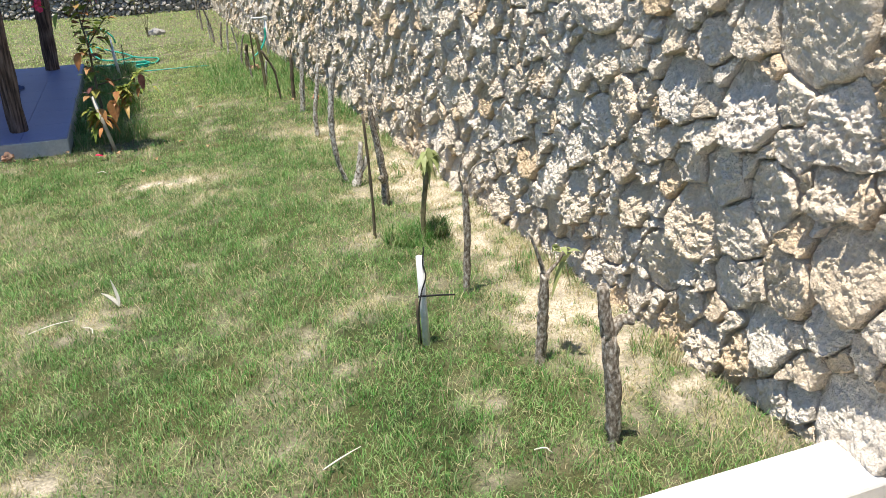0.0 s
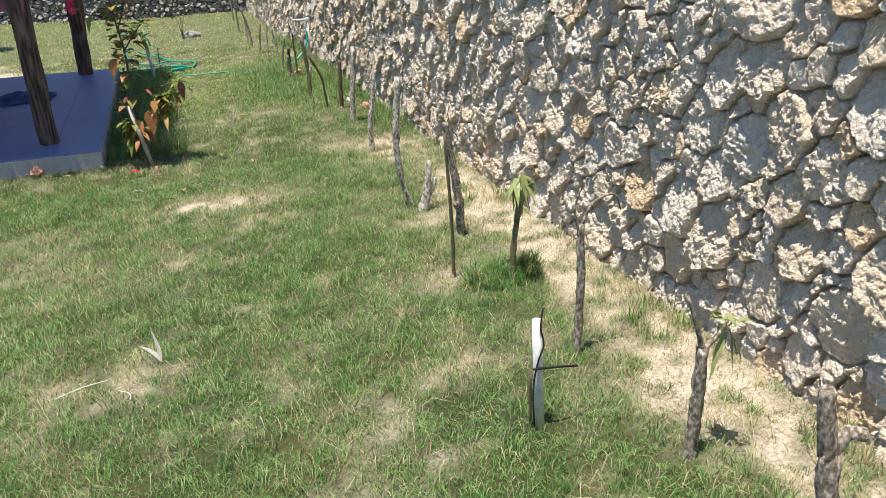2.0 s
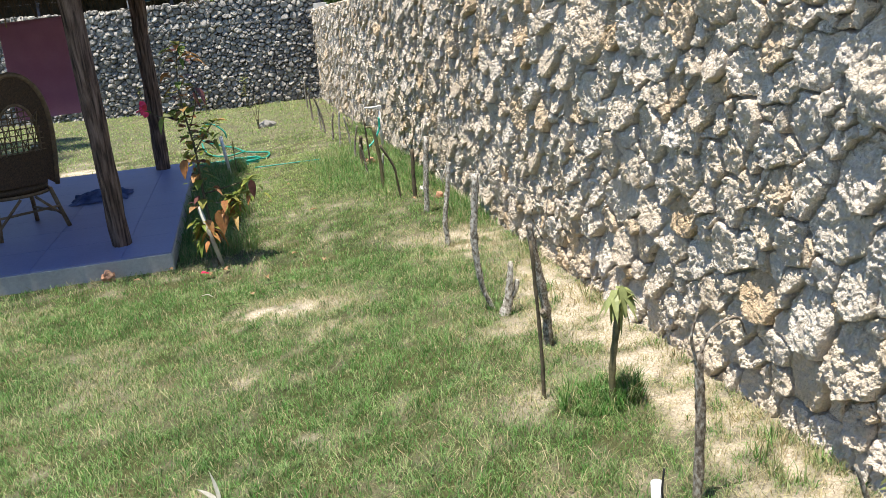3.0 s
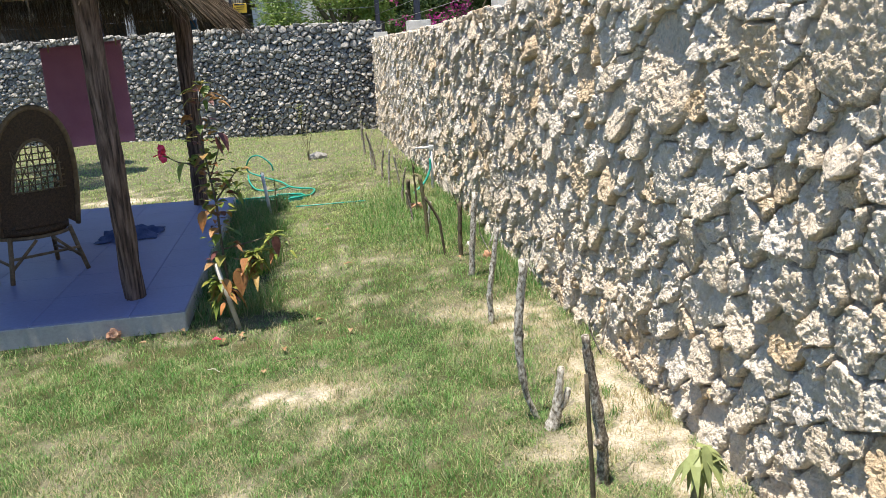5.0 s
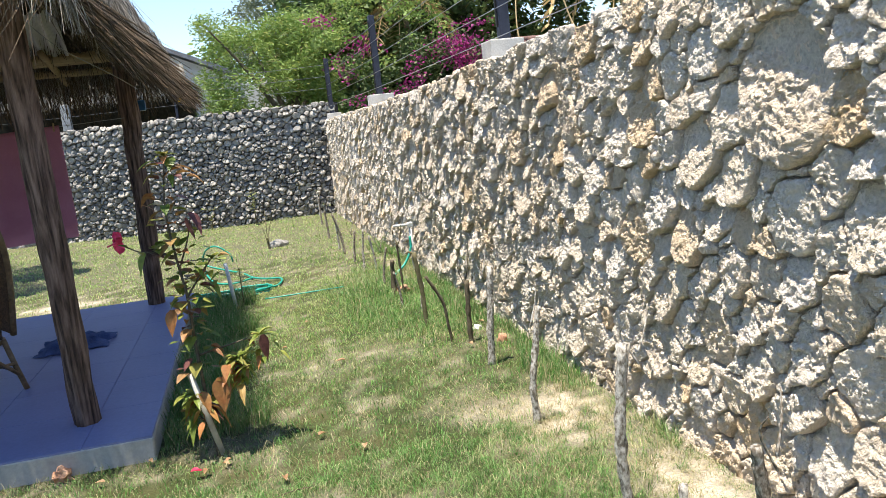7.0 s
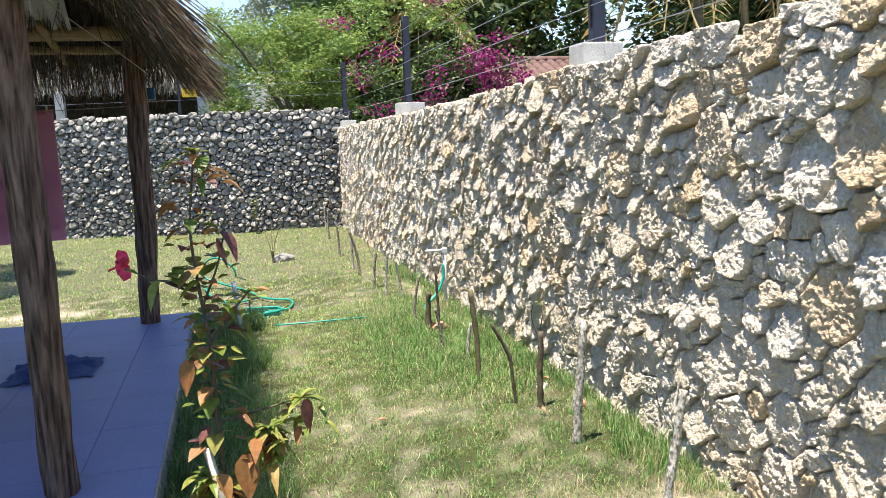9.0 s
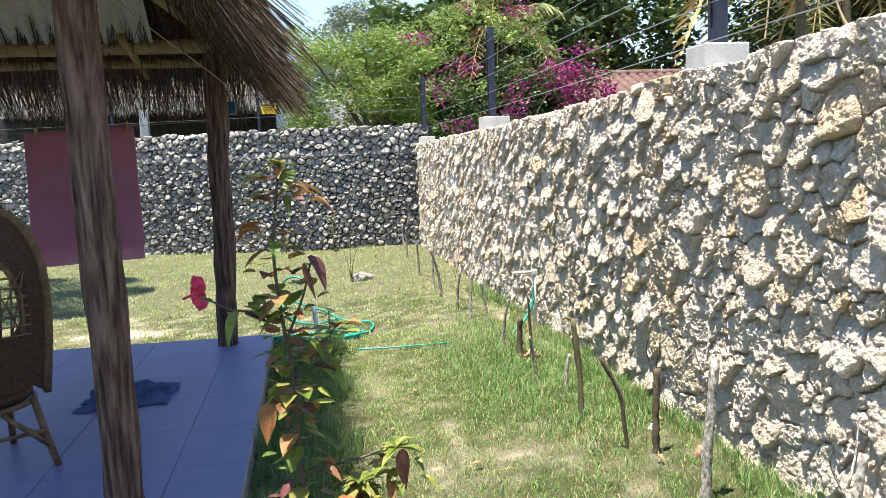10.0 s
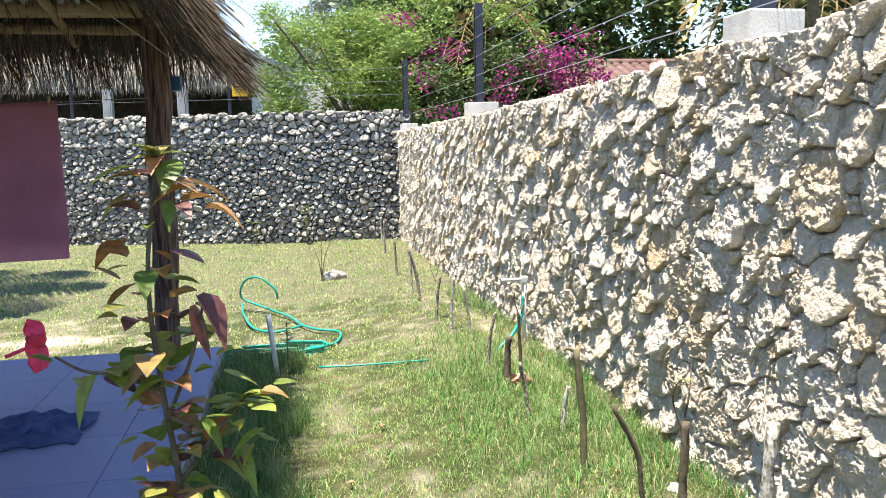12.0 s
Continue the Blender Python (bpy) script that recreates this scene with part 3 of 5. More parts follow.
    rr = [r * (1.06 + 0.1 * noise.noise(Vector((seed * 2.0, k * 0.35, 1)))) for k in range(n + 1)]
    V, F = [], []
    S = 34
    for i, p in enumerate(pts):
        for k in range(S):
            th = 2 * math.pi * k / S
            groove = abs(noise.noise(Vector((math.cos(th) * 4.6 + seed, math.sin(th) * 4.6, i * 0.22))))
            q = rr[i] * (0.82 + 0.4 * min(0.5, groove))
            V.append((p[0] + q * math.cos(th), p[1] + q * math.sin(th), p[2]))
    for i in range(n):
        for k in range(S):
            k2 = (k + 1) % S
            F.append((i * S + k, i * S + k2, (i + 1) * S + k2, (i + 1) * S + k))
    F.append(tuple(n * S + k for k in range(S)))
    return V, F


for k, (a, b, c, d) in enumerate(((-1.055, 7.98, -1.06, 7.83), (-1.01, 11.5, -0.97, 11.48), (-4.9, 7.95, -4.9, 7.95), (-4.9, 11.45, -4.9, 11.45))):
    part("post", post(a, b, c, d, 2.46, 0.069 if k == 0 else 0.084, 3.7 * k + 1), M_POST, shelter, "furrowed dark wooden post", smooth=True)


def pole(a, b, r, seed):
    a, b = Vector(a), Vector(b)
    n = 10
    pts = [a.lerp(b, k / n) + Vector((0.01 * noise.noise(Vector((seed, k * 0.5, 0))), 0.01 * noise.noise(Vector((seed, 0, k * 0.5))), 0.012 * noise.noise(Vector((seed, 3, k * 0.5))))) for k in range(n + 1)]
    return tube(pts, [r * (1 + 0.08 * noise.noise(Vector((seed, k * 0.6, 8)))) for k in range(n + 1)], 12)


part("beam", pole((-5.3, 11.45, 2.44), (-0.7, 11.45, 2.44), 0.06, 2), M_BEAM, shelter, "pale peeled round beam", smooth=True)
part("beam", pole((-5.2, 11.55, 2.31), (-0.75, 11.55, 2.33), 0.035, 3), M_BEAM, shelter, smooth=True)
part("beam", pole((-1.0, 7.4, 2.5), (-1.0, 11.75, 2.5), 0.06, 4), M_BEAM, shelter, smooth=True)
part("beam", pole((-5.3, 7.92, 2.5), (-0.7, 7.92, 2.5), 0.06, 6), M_BEAM, shelter, smooth=True)
part("beam", pole((-4.9, 7.4, 2.5), (-4.9, 11.75, 2.5), 0.06, 7), M_BEAM, shelter, smooth=True)
part("rafter", pole((-0.85, 11.6, 2.42), (-2.8, 9.7, 3.95), 0.065, 5), M_BEAM, shelter, "hip rafter, peeled pole", smooth=True)
part("rafter", pole((-0.85, 7.65, 2.42), (-2.8, 9.5, 3.95), 0.065, 9), M_BEAM, shelter, smooth=True)
part("brace", pole((-1.62, 11.3, 2.5), (-1.5, 11.65, 2.24), 0.03, 12), M_BEAM, shelter, smooth=True)
for k in range(7):
    x = -1.55 - 0.5 * k
    part("rafter", pole((x, 11.8, 2.36), (min(-2.8, x), 9.65, 3.9), 0.032, 20 + k), M_BEAM, shelter, smooth=True)

# roof corners (eaves) and ridge
CR = {"ne": Vector((-0.66, 11.72, 2.31)), "se": Vector((-0.68, 7.32, 2.32)), "sw": Vector((-5.7, 7.32, 2.32)), "nw": Vector((-5.7, 11.72, 2.26))}
RA, RB = Vector((-2.7, 9.65, 4.1)), Vector((-3.4, 9.65, 4.1))
SLOPES = {"east": (CR["ne"], CR["se"], RA, RA), "north": (CR["nw"], CR["ne"], RA, RB), "south": (CR["se"], CR["sw"], RB, RA), "west": (CR["sw"], CR["nw"], RB, RB)}


def slope_sheet(a, b, c, d, drop, n=10):
    V, F = [], []
    for i in range(n + 1):
        for j in range(n + 1):
            s, t = i / n, j / n
            p = a.lerp(b, s).lerp(d.lerp(c, s), t)
            V.append(p + Vector((0, 0, drop + 0.02 * noise.noise(p * 3))))
    for i in range(n):
        for j in range(n):
            F.append((i * (n + 1) + j, (i + 1) * (n + 1) + j, (i + 1) * (n + 1) + j + 1, i * (n + 1) + j + 1))
    return V, F


def straws(count, seed, fn, mat_w, lens):
    """Flat straws: fn(rng) gives the root, the way and the length factor."""
    rng = random.Random(seed)
    V, L = [], []
    for _ in range(count):
        p, d, k = fn(rng)
        ln = rng.uniform(*lens) * k
        s = d.cross(Vector((rng.uniform(-1, 1), rng.uniform(-1, 1), rng.uniform(-1, 1))))
        s.normalize()
        w = mat_w * rng.uniform(0.6, 1.4)
        q = p + d * ln + Vector((rng.gauss(0, 0.02), rng.gauss(0, 0.02), -0.12 * ln))
        o = len(V)
        V += [p - s * w, p + s * w, q + s * w * 0.35, q - s * w * 0.35]
        L += [o, o + 1, o + 2, o + 3]
    return fast_mesh("thatch", [tuple(v) for v in V], L, 4)


for k, (nm, (a, b, c, d)) in enumerate(SLOPES.items()):
    mid = (a + b) / 2
    down = (mid - (c + d) / 2).normalized()
    nrm = (b - a).cross(d - a).normalized()
    if nrm.z < 0:
        nrm = -nrm

    def on_top(rng, a=a, b=b, c=c, d=d, down=down, nrm=nrm):
        s, t = rng.random(), 0.06 + 0.94 * rng.random() ** 1.3
        p = a.lerp(b, s).lerp(d.lerp(c, s), t)
        w = max(0.0, 1 - t / 0.4)
        return p + nrm * rng.uniform(0.1, 0.22 - 0.08 * w), (down * (1 - 0.75 * w) + Vector((0, 0, -0.8 * w)) + Vector((rng.gauss(0, 0.2), rng.gauss(0, 0.2), rng.gauss(0, 0.12))) - nrm * 0.2).normalized(), 1.0

    def fringe(rng, a=a, b=b, down=down, nrm=nrm):
        s = rng.random()
        p = a.lerp(b, s) - down * rng.uniform(0.0, 0.35) + nrm * rng.uniform(-0.02, 0.18)
        return p, (down * rng.uniform(0.1, 0.5) + Vector((rng.gauss(0, 0.1), rng.gauss(0, 0.1), -0.95 + rng.gauss(0, 0.15)))).normalized(), 1.0

    def under(rng, a=a, b=b, c=c, d=d, down=down, nrm=nrm):
        s, t = rng.random(), rng.random() * 0.26
        p = a.lerp(b, s).lerp(d.lerp(c, s), t)
        return p - nrm * rng.uniform(0.0, 0.05), (down + Vector((rng.gauss(0, 0.14), rng.gauss(0, 0.14), -0.05))).normalized(), 1.0

    big = nm in ("east", "north")
    tagged(part("thatch", straws(26000 if big else 4000, 31 + k, on_top, 0.0034, (0.07, 0.19)), M_THATCH, shelter, "weathered grey palm thatch"), kind="stuff")
    tagged(part("thatch_fringe", straws(12000 if big else 3500, 51 + k, fringe, 0.003, (0.1, 0.27)), M_THATCH, shelter, "ragged hanging palm fringe"), kind="stuff")
    tagged(part("thatch_underside", straws(6000 if big else 1500, 71 + k, under, 0.005, (0.3, 0.6)), M_THATCH_SHADED, shelter, "dry palm under the roof, coloured dark brown as in shade"), kind="stuff")
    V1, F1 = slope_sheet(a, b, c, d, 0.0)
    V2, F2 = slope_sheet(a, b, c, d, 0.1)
    part("roof_layer", merge((V1, F1), (V2, F2)), M_THATCH_SHADED, shelter)

# ---- saplings along the wall ----
M_LEAF = material("leaf_green", [(0.14, 0.22, 0.07), (0.26, 0.34, 0.12)], scale=12, rough=0.45, fine=30, fine_amount=0.2, bump=0, vary="island",
                  vary_stops=[(0.1, 0.18, 0.05), (0.28, 0.36, 0.13), (0.42, 0.42, 0.2), (0.18, 0.26, 0.08)], vary_mix=0.6, through_light=0.3)


def leaf_geo(base, way, up, length, width, droop=0.3, curl=0.15, segs=4):
    """A pointed leaf blade with a folded midrib."""
    way, up = Vector(way).normalized(), Vector(up)
    side = way.cross(up)
    if side.length < 0.05:
        side = way.cross(Vector((1, 0.2, 0)))
    side.normalize()
    up = side.cross(way).normalized()
    V, F = [], []
    for k in range(segs + 1):
        t = k / segs
        w = width * 0.5 * math.sin(math.pi * min(1, 0.06 + t * 0.94) ** 0.75) if t < 1 else 0.0
        c = Vector(base) + way * (length * t) - Vector((0, 0, 1)) * (droop * length * t * t)
        V += [c - side * w + up * (curl * w), c, c + side * w + up * (curl * w)]
    for k in range(segs):
        o = k * 3
        F += [(o, o + 1, o + 4, o + 3), (o + 1, o + 2, o + 5, o + 4)]
    return V, F


def sapling(x, y, trunk, radii, mat, seed, branches=(), leaves=(), label="thin grey young tree trunk with cut top, in the lawn", category="sapling"):
    """trunk: (dx, dy, z) from the foot; branches: (points, r0, r1); leaves: (point, way, length, count)."""
    z0 = ground_z(x, y) - 0.02
    t = thing("sapling", (x, y, z0), label, category, "saplings along the wall")
    pts = curve_points([(x + a, y + b, z0 + c) for a, b, c in trunk], 7)
    n = len(pts)
    rr = [radii[0] + (radii[1] - radii[0]) * k / (n - 1) for k in range(n)]
    rr = [r * (1 + 0.3 * noise.noise(Vector((seed, k * 0.8, 2)))) for k, r in enumerate(rr)]
    rr[0] *= 1.35
    part("trunk", tube(pts, rr, 12, 0.45, seed), mat, t, smooth=True)
    for bp, r0, r1 in branches:
        q = curve_points([(x + a, y + b, z0 + c) for a, b, c in bp], 5)
        part("branch", tube(q, [r0 + (r1 - r0) * k / (len(q) - 1) for k in range(len(q))], 7, 0.2, seed + 4), mat, t, smooth=True)
    rng = random.Random(seed)
    for at_, way, ln, cnt in leaves:
        for _ in range(cnt):
            w = Vector(way) + Vector((rng.gauss(0, 0.5), rng.gauss(0, 0.5), rng.gauss(0, 0.35)))
            p = Vector((x + at_[0] + rng.gauss(0, 0.012), y + at_[1] + rng.gauss(0, 0.012), z0 + at_[2] + rng.gauss(0, 0.012)))
            part("leaf", leaf_geo(p, w, (0, 0, 1), ln * rng.uniform(0.6, 1.2), ln * 0.32, 0.8), M_LEAF, t)
    return t


twigs = lambda z, k, s=0.2: [([(0, 0, z), (0.04 * k, 0.02, z + s * 0.5), (0.07 * k, 0.05, z + s)], 0.005, 0.002), ([(0, 0, z - 0.04), (-0.05 * k, 0.01, z + s * 0.4), (-0.06 * k, -0.04, z + s * 0.8)], 0.004, 0.0018)]
sapling(1.125, 2.47, [(0, 0, 0), (-0.01, 0, 0.2), (-0.03, 0.01, 0.42)], (0.021, 0.024), M_BARK, 1,
        [([(-0.03, 0.01, 0.41), (-0.05, 0.01, 0.5), (-0.06, 0.01, 0.58)], 0.024, 0.017), ([(-0.03, 0.01, 0.41), (0.0, 0.0, 0.46), (0.035, -0.02, 0.46)], 0.02, 0.016)],
        label="thick pruned sapling stump with a forked pale top")
sapling(1.15, 3.02, [(0, 0, 0), (0.01, 0, 0.18), (0.015, 0, 0.38)], (0.021, 0.017), M_BARK, 2,
        [([(0.015, 0, 0.37), (-0.01, 0, 0.45), (-0.05, 0, 0.55)], 0.01, 0.004), ([(0.015, 0, 0.37), (0.07, 0, 0.42), (0.1, 0, 0.47)], 0.008, 0.004)],
        [((0.08, 0, 0.47), (0.3, -0.2, 0.3), 0.07, 7), ((0.1, 0, 0.42), (0.2, 0, -0.8), 0.08, 7)], label="pruned sapling with a few curled green leaves")
sapling(1.13, 3.69, [(0, 0, 0), (0.01, 0, 0.28), (0.005, 0, 0.53)], (0.016, 0.014), M_BARK, 3,
        [([(0.005, 0, 0.52), (0.05, 0, 0.6), (0.13, 0.0, 0.62), (0.16, 0, 0.56)], 0.006, 0.003), ([(0.0, 0, 0.5), (-0.02, 0, 0.58), (0.0, 0, 0.66)], 0.006, 0.003)])
sapling(1.17, 4.35, [(0, 0, 0), (0.0, 0, 0.2), (0.035, 0, 0.47)], (0.012, 0.014), M_GREENSTICK, 4, [],
        [((0.035, 0, 0.5), (0.3, -0.3, -0.6), 0.1, 9), ((0.03, 0, 0.49), (-0.5, -0.3, -0.4), 0.09, 8), ((0.04, 0, 0.5), (0.5, 0.1, 0.2), 0.08, 7)], label="slim sapling topped by a tuft of drooping leaves")
sapling(0.96, 4.55, [(0, 0, 0), (0.0, 0, 0.24), (-0.02, 0, 0.69)], (0.009, 0.006), M_BARK_DARK, 5, label="thin bare stick planted in the lawn")
sapling(1.17, 5.04, [(0, 0, 0), (0.0, 0, 0.2), (-0.045, 0, 0.5), (-0.06, 0, 0.62)], (0.024, 0.014), M_BARK, 6, twigs(0.58, 0.8, 0.16) + [([(0, 0, 0.17), (-0.025, -0.02, 0.2), (-0.03, -0.03, 0.21)], 0.02, 0.012)], label="gnarled grey sapling with a knot on its trunk")
sapling(1.12, 5.52, [(0, 0, 0), (0.03, 0, 0.14), (0.05, 0, 0.3)], (0.03, 0.013), M_BARK_PALE, 7, [([(0.02, 0, 0.08), (0.065, 0, 0.15), (0.08, 0, 0.2)], 0.018, 0.013)], label="short pale cut stump of a sapling")
sapling(1.10, 5.63, [(0, 0, 0), (-0.06, 0, 0.16), (-0.085, 0, 0.42), (-0.05, 0, 0.76)], (0.012, 0.021), M_BARK_PALE, 8, twigs(0.72, 1.0, 0.14), label="crooked pale sapling bending out of the ground")
sapling(1.19, 6.93, [(0, 0, 0), (-0.01, 0, 0.2), (0.02, 0, 0.4), (0.05, 0, 0.6)], (0.02, 0.013), M_BARK_PALE, 9, twigs(0.5, 1.0, 0.2))
sapling(1.28, 7.97, [(0, 0, 0), (0.02, 0, 0.3), (0.05, 0, 0.63)], (0.022, 0.02), M_BARK_PALE, 10, twigs(0.6, 0.7, 0.16))
sapling(1.31, 8.52, [(0, 0, 0), (0.0, 0, 0.22), (0.01, 0, 0.45)], (0.018, 0.016), M_BARK_DARK, 11, twigs(0.44, 0.8, 0.22), [((0.01, 0, 0.6), (0.1, 0, 1), 0.06, 5)])
sapling(1.20, 8.61, [(0, 0, 0), (-0.02, 0, 0.16), (-0.04, 0, 0.31), (-0.14, 0, 0.5)], (0.009, 0.011), M_BARK_DARK, 12, label="thin bent bare sapling in the lawn")
sapling(1.14, 9.13, [(0, 0, 0), (-0.01, 0, 0.3), (-0.04, 0, 0.6)], (0.016, 0.016), M_GREENSTICK, 13, [([(-0.04, 0, 0.59), (-0.08, 0, 0.61), (-0.1, 0, 0.6)], 0.01, 0.006)], label="slim greenish stake-like sapling, cut off")
for k, (x, y, dx, h, r, m) in enumerate(((1.23, 9.69, 0.03, 0.26, 0.013, M_BARK_PALE), (1.12, 9.94, -0.05, 0.34, 0.01, M_BARK), (1.16, 10.55, 0.01, 0.34, 0.022, M_BARK_DARK), (1.24, 10.5, -0.02, 0.5, 0.01, M_BARK_DARK),
                                         (1.15, 11.03, 0.06, 0.4, 0.012, M_BARK), (1.23, 11.93, -0.05, 0.42, 0.011, M_BARK_PALE), (1.14, 12.26, 0.03, 0.46, 0.013, M_BARK_PALE), (1.10, 12.74, 0.04, 0.4, 0.014, M_BARK),
                                         (1.10, 13.65, -0.11, 0.55, 0.016, M_BARK), (1.08, 14.08, -0.01, 0.4, 0.013, M_BARK_PALE), (1.08, 15.33, -0.02, 0.45, 0.014, M_BARK), (1.2, 17.6, 0.0, 0.5, 0.014, M_BARK), (1.3, 18.9, -0.01, 0.45, 0.014, M_BARK_PALE))):
    sapling(x, y, [(0, 0, 0), (dx * 0.3, 0.01, h * 0.5), (dx, 0, h)], (r * 1.1, r * 0.85), m, 20 + k, twigs(h - 0.01, 0.8, 0.2) if k > 2 else [], [((dx, 0, h + 0.1), (0, 0, 1), 0.06, 3)] if k in (4, 7, 8, 10, 12) else [])

# ---- grass, last of the lawn ----
inside = lambda x, y: (x < 1.66) & (y > 2.15) & (y < 19.45 + (1.7 - x) * 0.29)
grass("lawn_grass", (-1.9, 2.06, 1.66, 7.0), 230000, 0.042, 0.0028, 1.3, 5, "mown lawn grass, green with straw-dry patches", keep=inside)
grass("lawn_grass", (-5.0, 2.06, -1.9, 7.5), 60000, 0.042, 0.0045, 1.3, 25, "mown lawn grass, green with straw-dry patches", keep=inside)
near_part = lambda x, y: inside(x, y) & (y + np.random.default_rng(5).normal(0, 1.0, len(x)) < 9.5)
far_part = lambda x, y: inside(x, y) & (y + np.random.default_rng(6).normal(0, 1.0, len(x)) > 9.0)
grass("lawn_grass", (-4.5, 7.0, 1.66, 12.0), 130000, 0.038, 0.0036, 1.2, 6, "mown lawn grass, green with straw-dry patches", keep=near_part)
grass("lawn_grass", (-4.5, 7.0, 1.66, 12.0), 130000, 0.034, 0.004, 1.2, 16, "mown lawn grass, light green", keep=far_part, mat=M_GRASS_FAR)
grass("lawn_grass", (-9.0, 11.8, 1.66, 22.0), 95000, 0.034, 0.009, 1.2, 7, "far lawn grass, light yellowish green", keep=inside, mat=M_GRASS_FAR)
grass("dry_grass", (-1.9, 2.06, 1.66, 7.6), 80000, 0.06, 0.0024, 2.2, 8, "dead straw-coloured grass lying on the lawn", True, keep=inside)
tuft = lambda x, y: inside(x, y) & (((x - 1.15) / 0.17) ** 2 + ((y - 4.42) / 0.1) ** 2 < 1)
grass("grass_tuft", (0.9, 4.2, 1.4, 4.6), 9000, 0.1, 0.0035, 0.9, 9, "deep green uncut tuft of grass round a sapling", keep=tuft)
tall = lambda x, y: inside(x, y) & (((x - 1.15) / 0.6) ** 2 + ((y - 10.4) / 1.8) ** 2 < np.random.default_rng(3).uniform(0, 1.2, len(x)))
grass("tall_grass", (0.5, 8.6, 1.66, 12.4), 26000, 0.075, 0.0042, 1.0, 10, "taller bright green grass along the wall", keep=tall)
edge = lambda x, y: inside(x, y) & (x > 1.5 + 0.1 * np.sin(y * 3.1)) & ((y > 7.5) | (np.sin(y * 7.0) > 0.5))
grass("tall_grass", (1.4, 2.2, 1.66, 14.0), 26000, 0.09, 0.004, 0.8, 12, "uncut grass at the foot of the wall", keep=edge)

# long blades added so their self-shading darkens the eave shadow and hides the slab side
shade = lambda x, y: inside(x, y) & (x < -0.18 + 0.1 * np.sin(y * 5.0))
grass("tall_grass", (-0.67, 7.7, -0.05, 11.8), 22000, 0.12, 0.004, 0.7, 13, "uncut grass beside the slab, set tall to deepen the eave shadow", keep=shade)

# ---- things on and round the slab ----
M_RATTAN = material("rattan_pole", [(0.14, 0.085, 0.045), (0.25, 0.16, 0.09)], scale=20, rough=0.5, fine=60, fine_amount=0.3, bump=0.3, bump_dist=0.003)
M_WEAVE = material("rattan_weave", [(0.065, 0.037, 0.022), (0.12, 0.07, 0.04)], scale=60, rough=0.6, fine=160, fine_amount=0.5, bump=0.8, bump_dist=0.006)
M_TOWEL = material("mauve_towel", [(0.5, 0.2, 0.27), (0.58, 0.25, 0.33)], scale=5, rough=0.95, fine=220, fine_amount=0.25, bump=0.5, bump_dist=0.003, through_light=0.25)
M_BLUECLOTH = material("blue_cloth", [(0.05, 0.08, 0.2), (0.1, 0.14, 0.3)], scale=9, rough=0.95, fine=150, fine_amount=0.3, bump=0.5, bump_dist=0.003)
M_HOSE = material("green_hose", [(0.0, 0.25, 0.19), (0.01, 0.36, 0.28)], scale=20, rough=0.4, fine=60, fine_amount=0.2, bump=0.0, spec=0.5)
M_PVC = material("white_pvc", [(0.6, 0.61, 0.62), (0.76, 0.77, 0.78)], scale=14, rough=0.45, fine=50, fine_amount=0.2, bump=0.1)
M_BLACK = material("black_plastic", [(0.012, 0.012, 0.014), (0.03, 0.03, 0.03)], scale=20, rough=0.5, fine=50, fine_amount=0.2, bump=0)
M_STEEL = material("dark_blue_steel", [(0.012, 0.014, 0.03), (0.025, 0.028, 0.05)], scale=9, rough=0.45, fine=50, fine_amount=0.2, bump=0.05, spec=0.5)
M_WIRE = material("fence_wire", [(0.22, 0.22, 0.23), (0.32, 0.32, 0.33)], scale=9, rough=0.4, fine=50, fine_amount=0.1, bump=0, metal=0.8)
M_BLUE = material("blue_plastic", [(0.02, 0.08, 0.2), (0.04, 0.14, 0.3)], scale=9, rough=0.4, fine=50, fine_amount=0.2, bump=0)
M_CLAY = material("orange_clay", [(0.45, 0.22, 0.13), (0.55, 0.34, 0.23)], scale=20, rough=0.9, fine=80, fine_amount=0.3, bump=0.5, bump_dist=0.006)
M_DEADLEAF = material("dead_leaf", [(0.3, 0.16, 0.08), (0.48, 0.33, 0.2)], scale=20, rough=0.8, fine=60, fine_amount=0.3, bump=0, through_light=0.2)
M_STRAWBIT = material("bleached_husk", [(0.55, 0.52, 0.45), (0.68, 0.66, 0.6)], scale=20, rough=0.8, fine=60, fine_amount=0.2, bump=0)
M_HIB = material("hibiscus_leaf", [(0.16, 0.24, 0.04), (0.32, 0.36, 0.06)], scale=25, rough=0.4, fine=50, fine_amount=0.25, bump=0, vary="object",
                 vary_stops=[(0.1, 0.18, 0.04), (0.26, 0.34, 0.07), (0.46, 0.44, 0.12), (0.14, 0.23, 0.05), (0.44, 0.34, 0.12), (0.2, 0.29, 0.06)], vary_mix=0.75, through_light=0.4)
M_HIB_OLD = material("hibiscus_leaf_old", [(0.42, 0.15, 0.05), (0.4, 0.28, 0.08)], scale=30, rough=0.5, fine=50, fine_amount=0.3, bump=0, vary="object",
                     vary_stops=[(0.45, 0.1, 0.04), (0.42, 0.33, 0.12), (0.2, 0.1, 0.06), (0.5, 0.18, 0.06), (0.32, 0.2, 0.09), (0.3, 0.13, 0.07)], vary_mix=0.7, through_light=0.25)
M_HIB_RED = material("hibiscus_leaf_maroon", [(0.09, 0.035, 0.035), (0.22, 0.09, 0.08)], scale=30, rough=0.4, fine=50, fine_amount=0.3, bump=0, through_light=0.2)
M_PETAL = material("pink_petal", [(0.8, 0.03, 0.11), (0.88, 0.1, 0.2)], scale=30, rough=0.55, fine=60, fine_amount=0.2, bump=0, through_light=0.35)


def on(x, y):
    return ground_z(x, y)


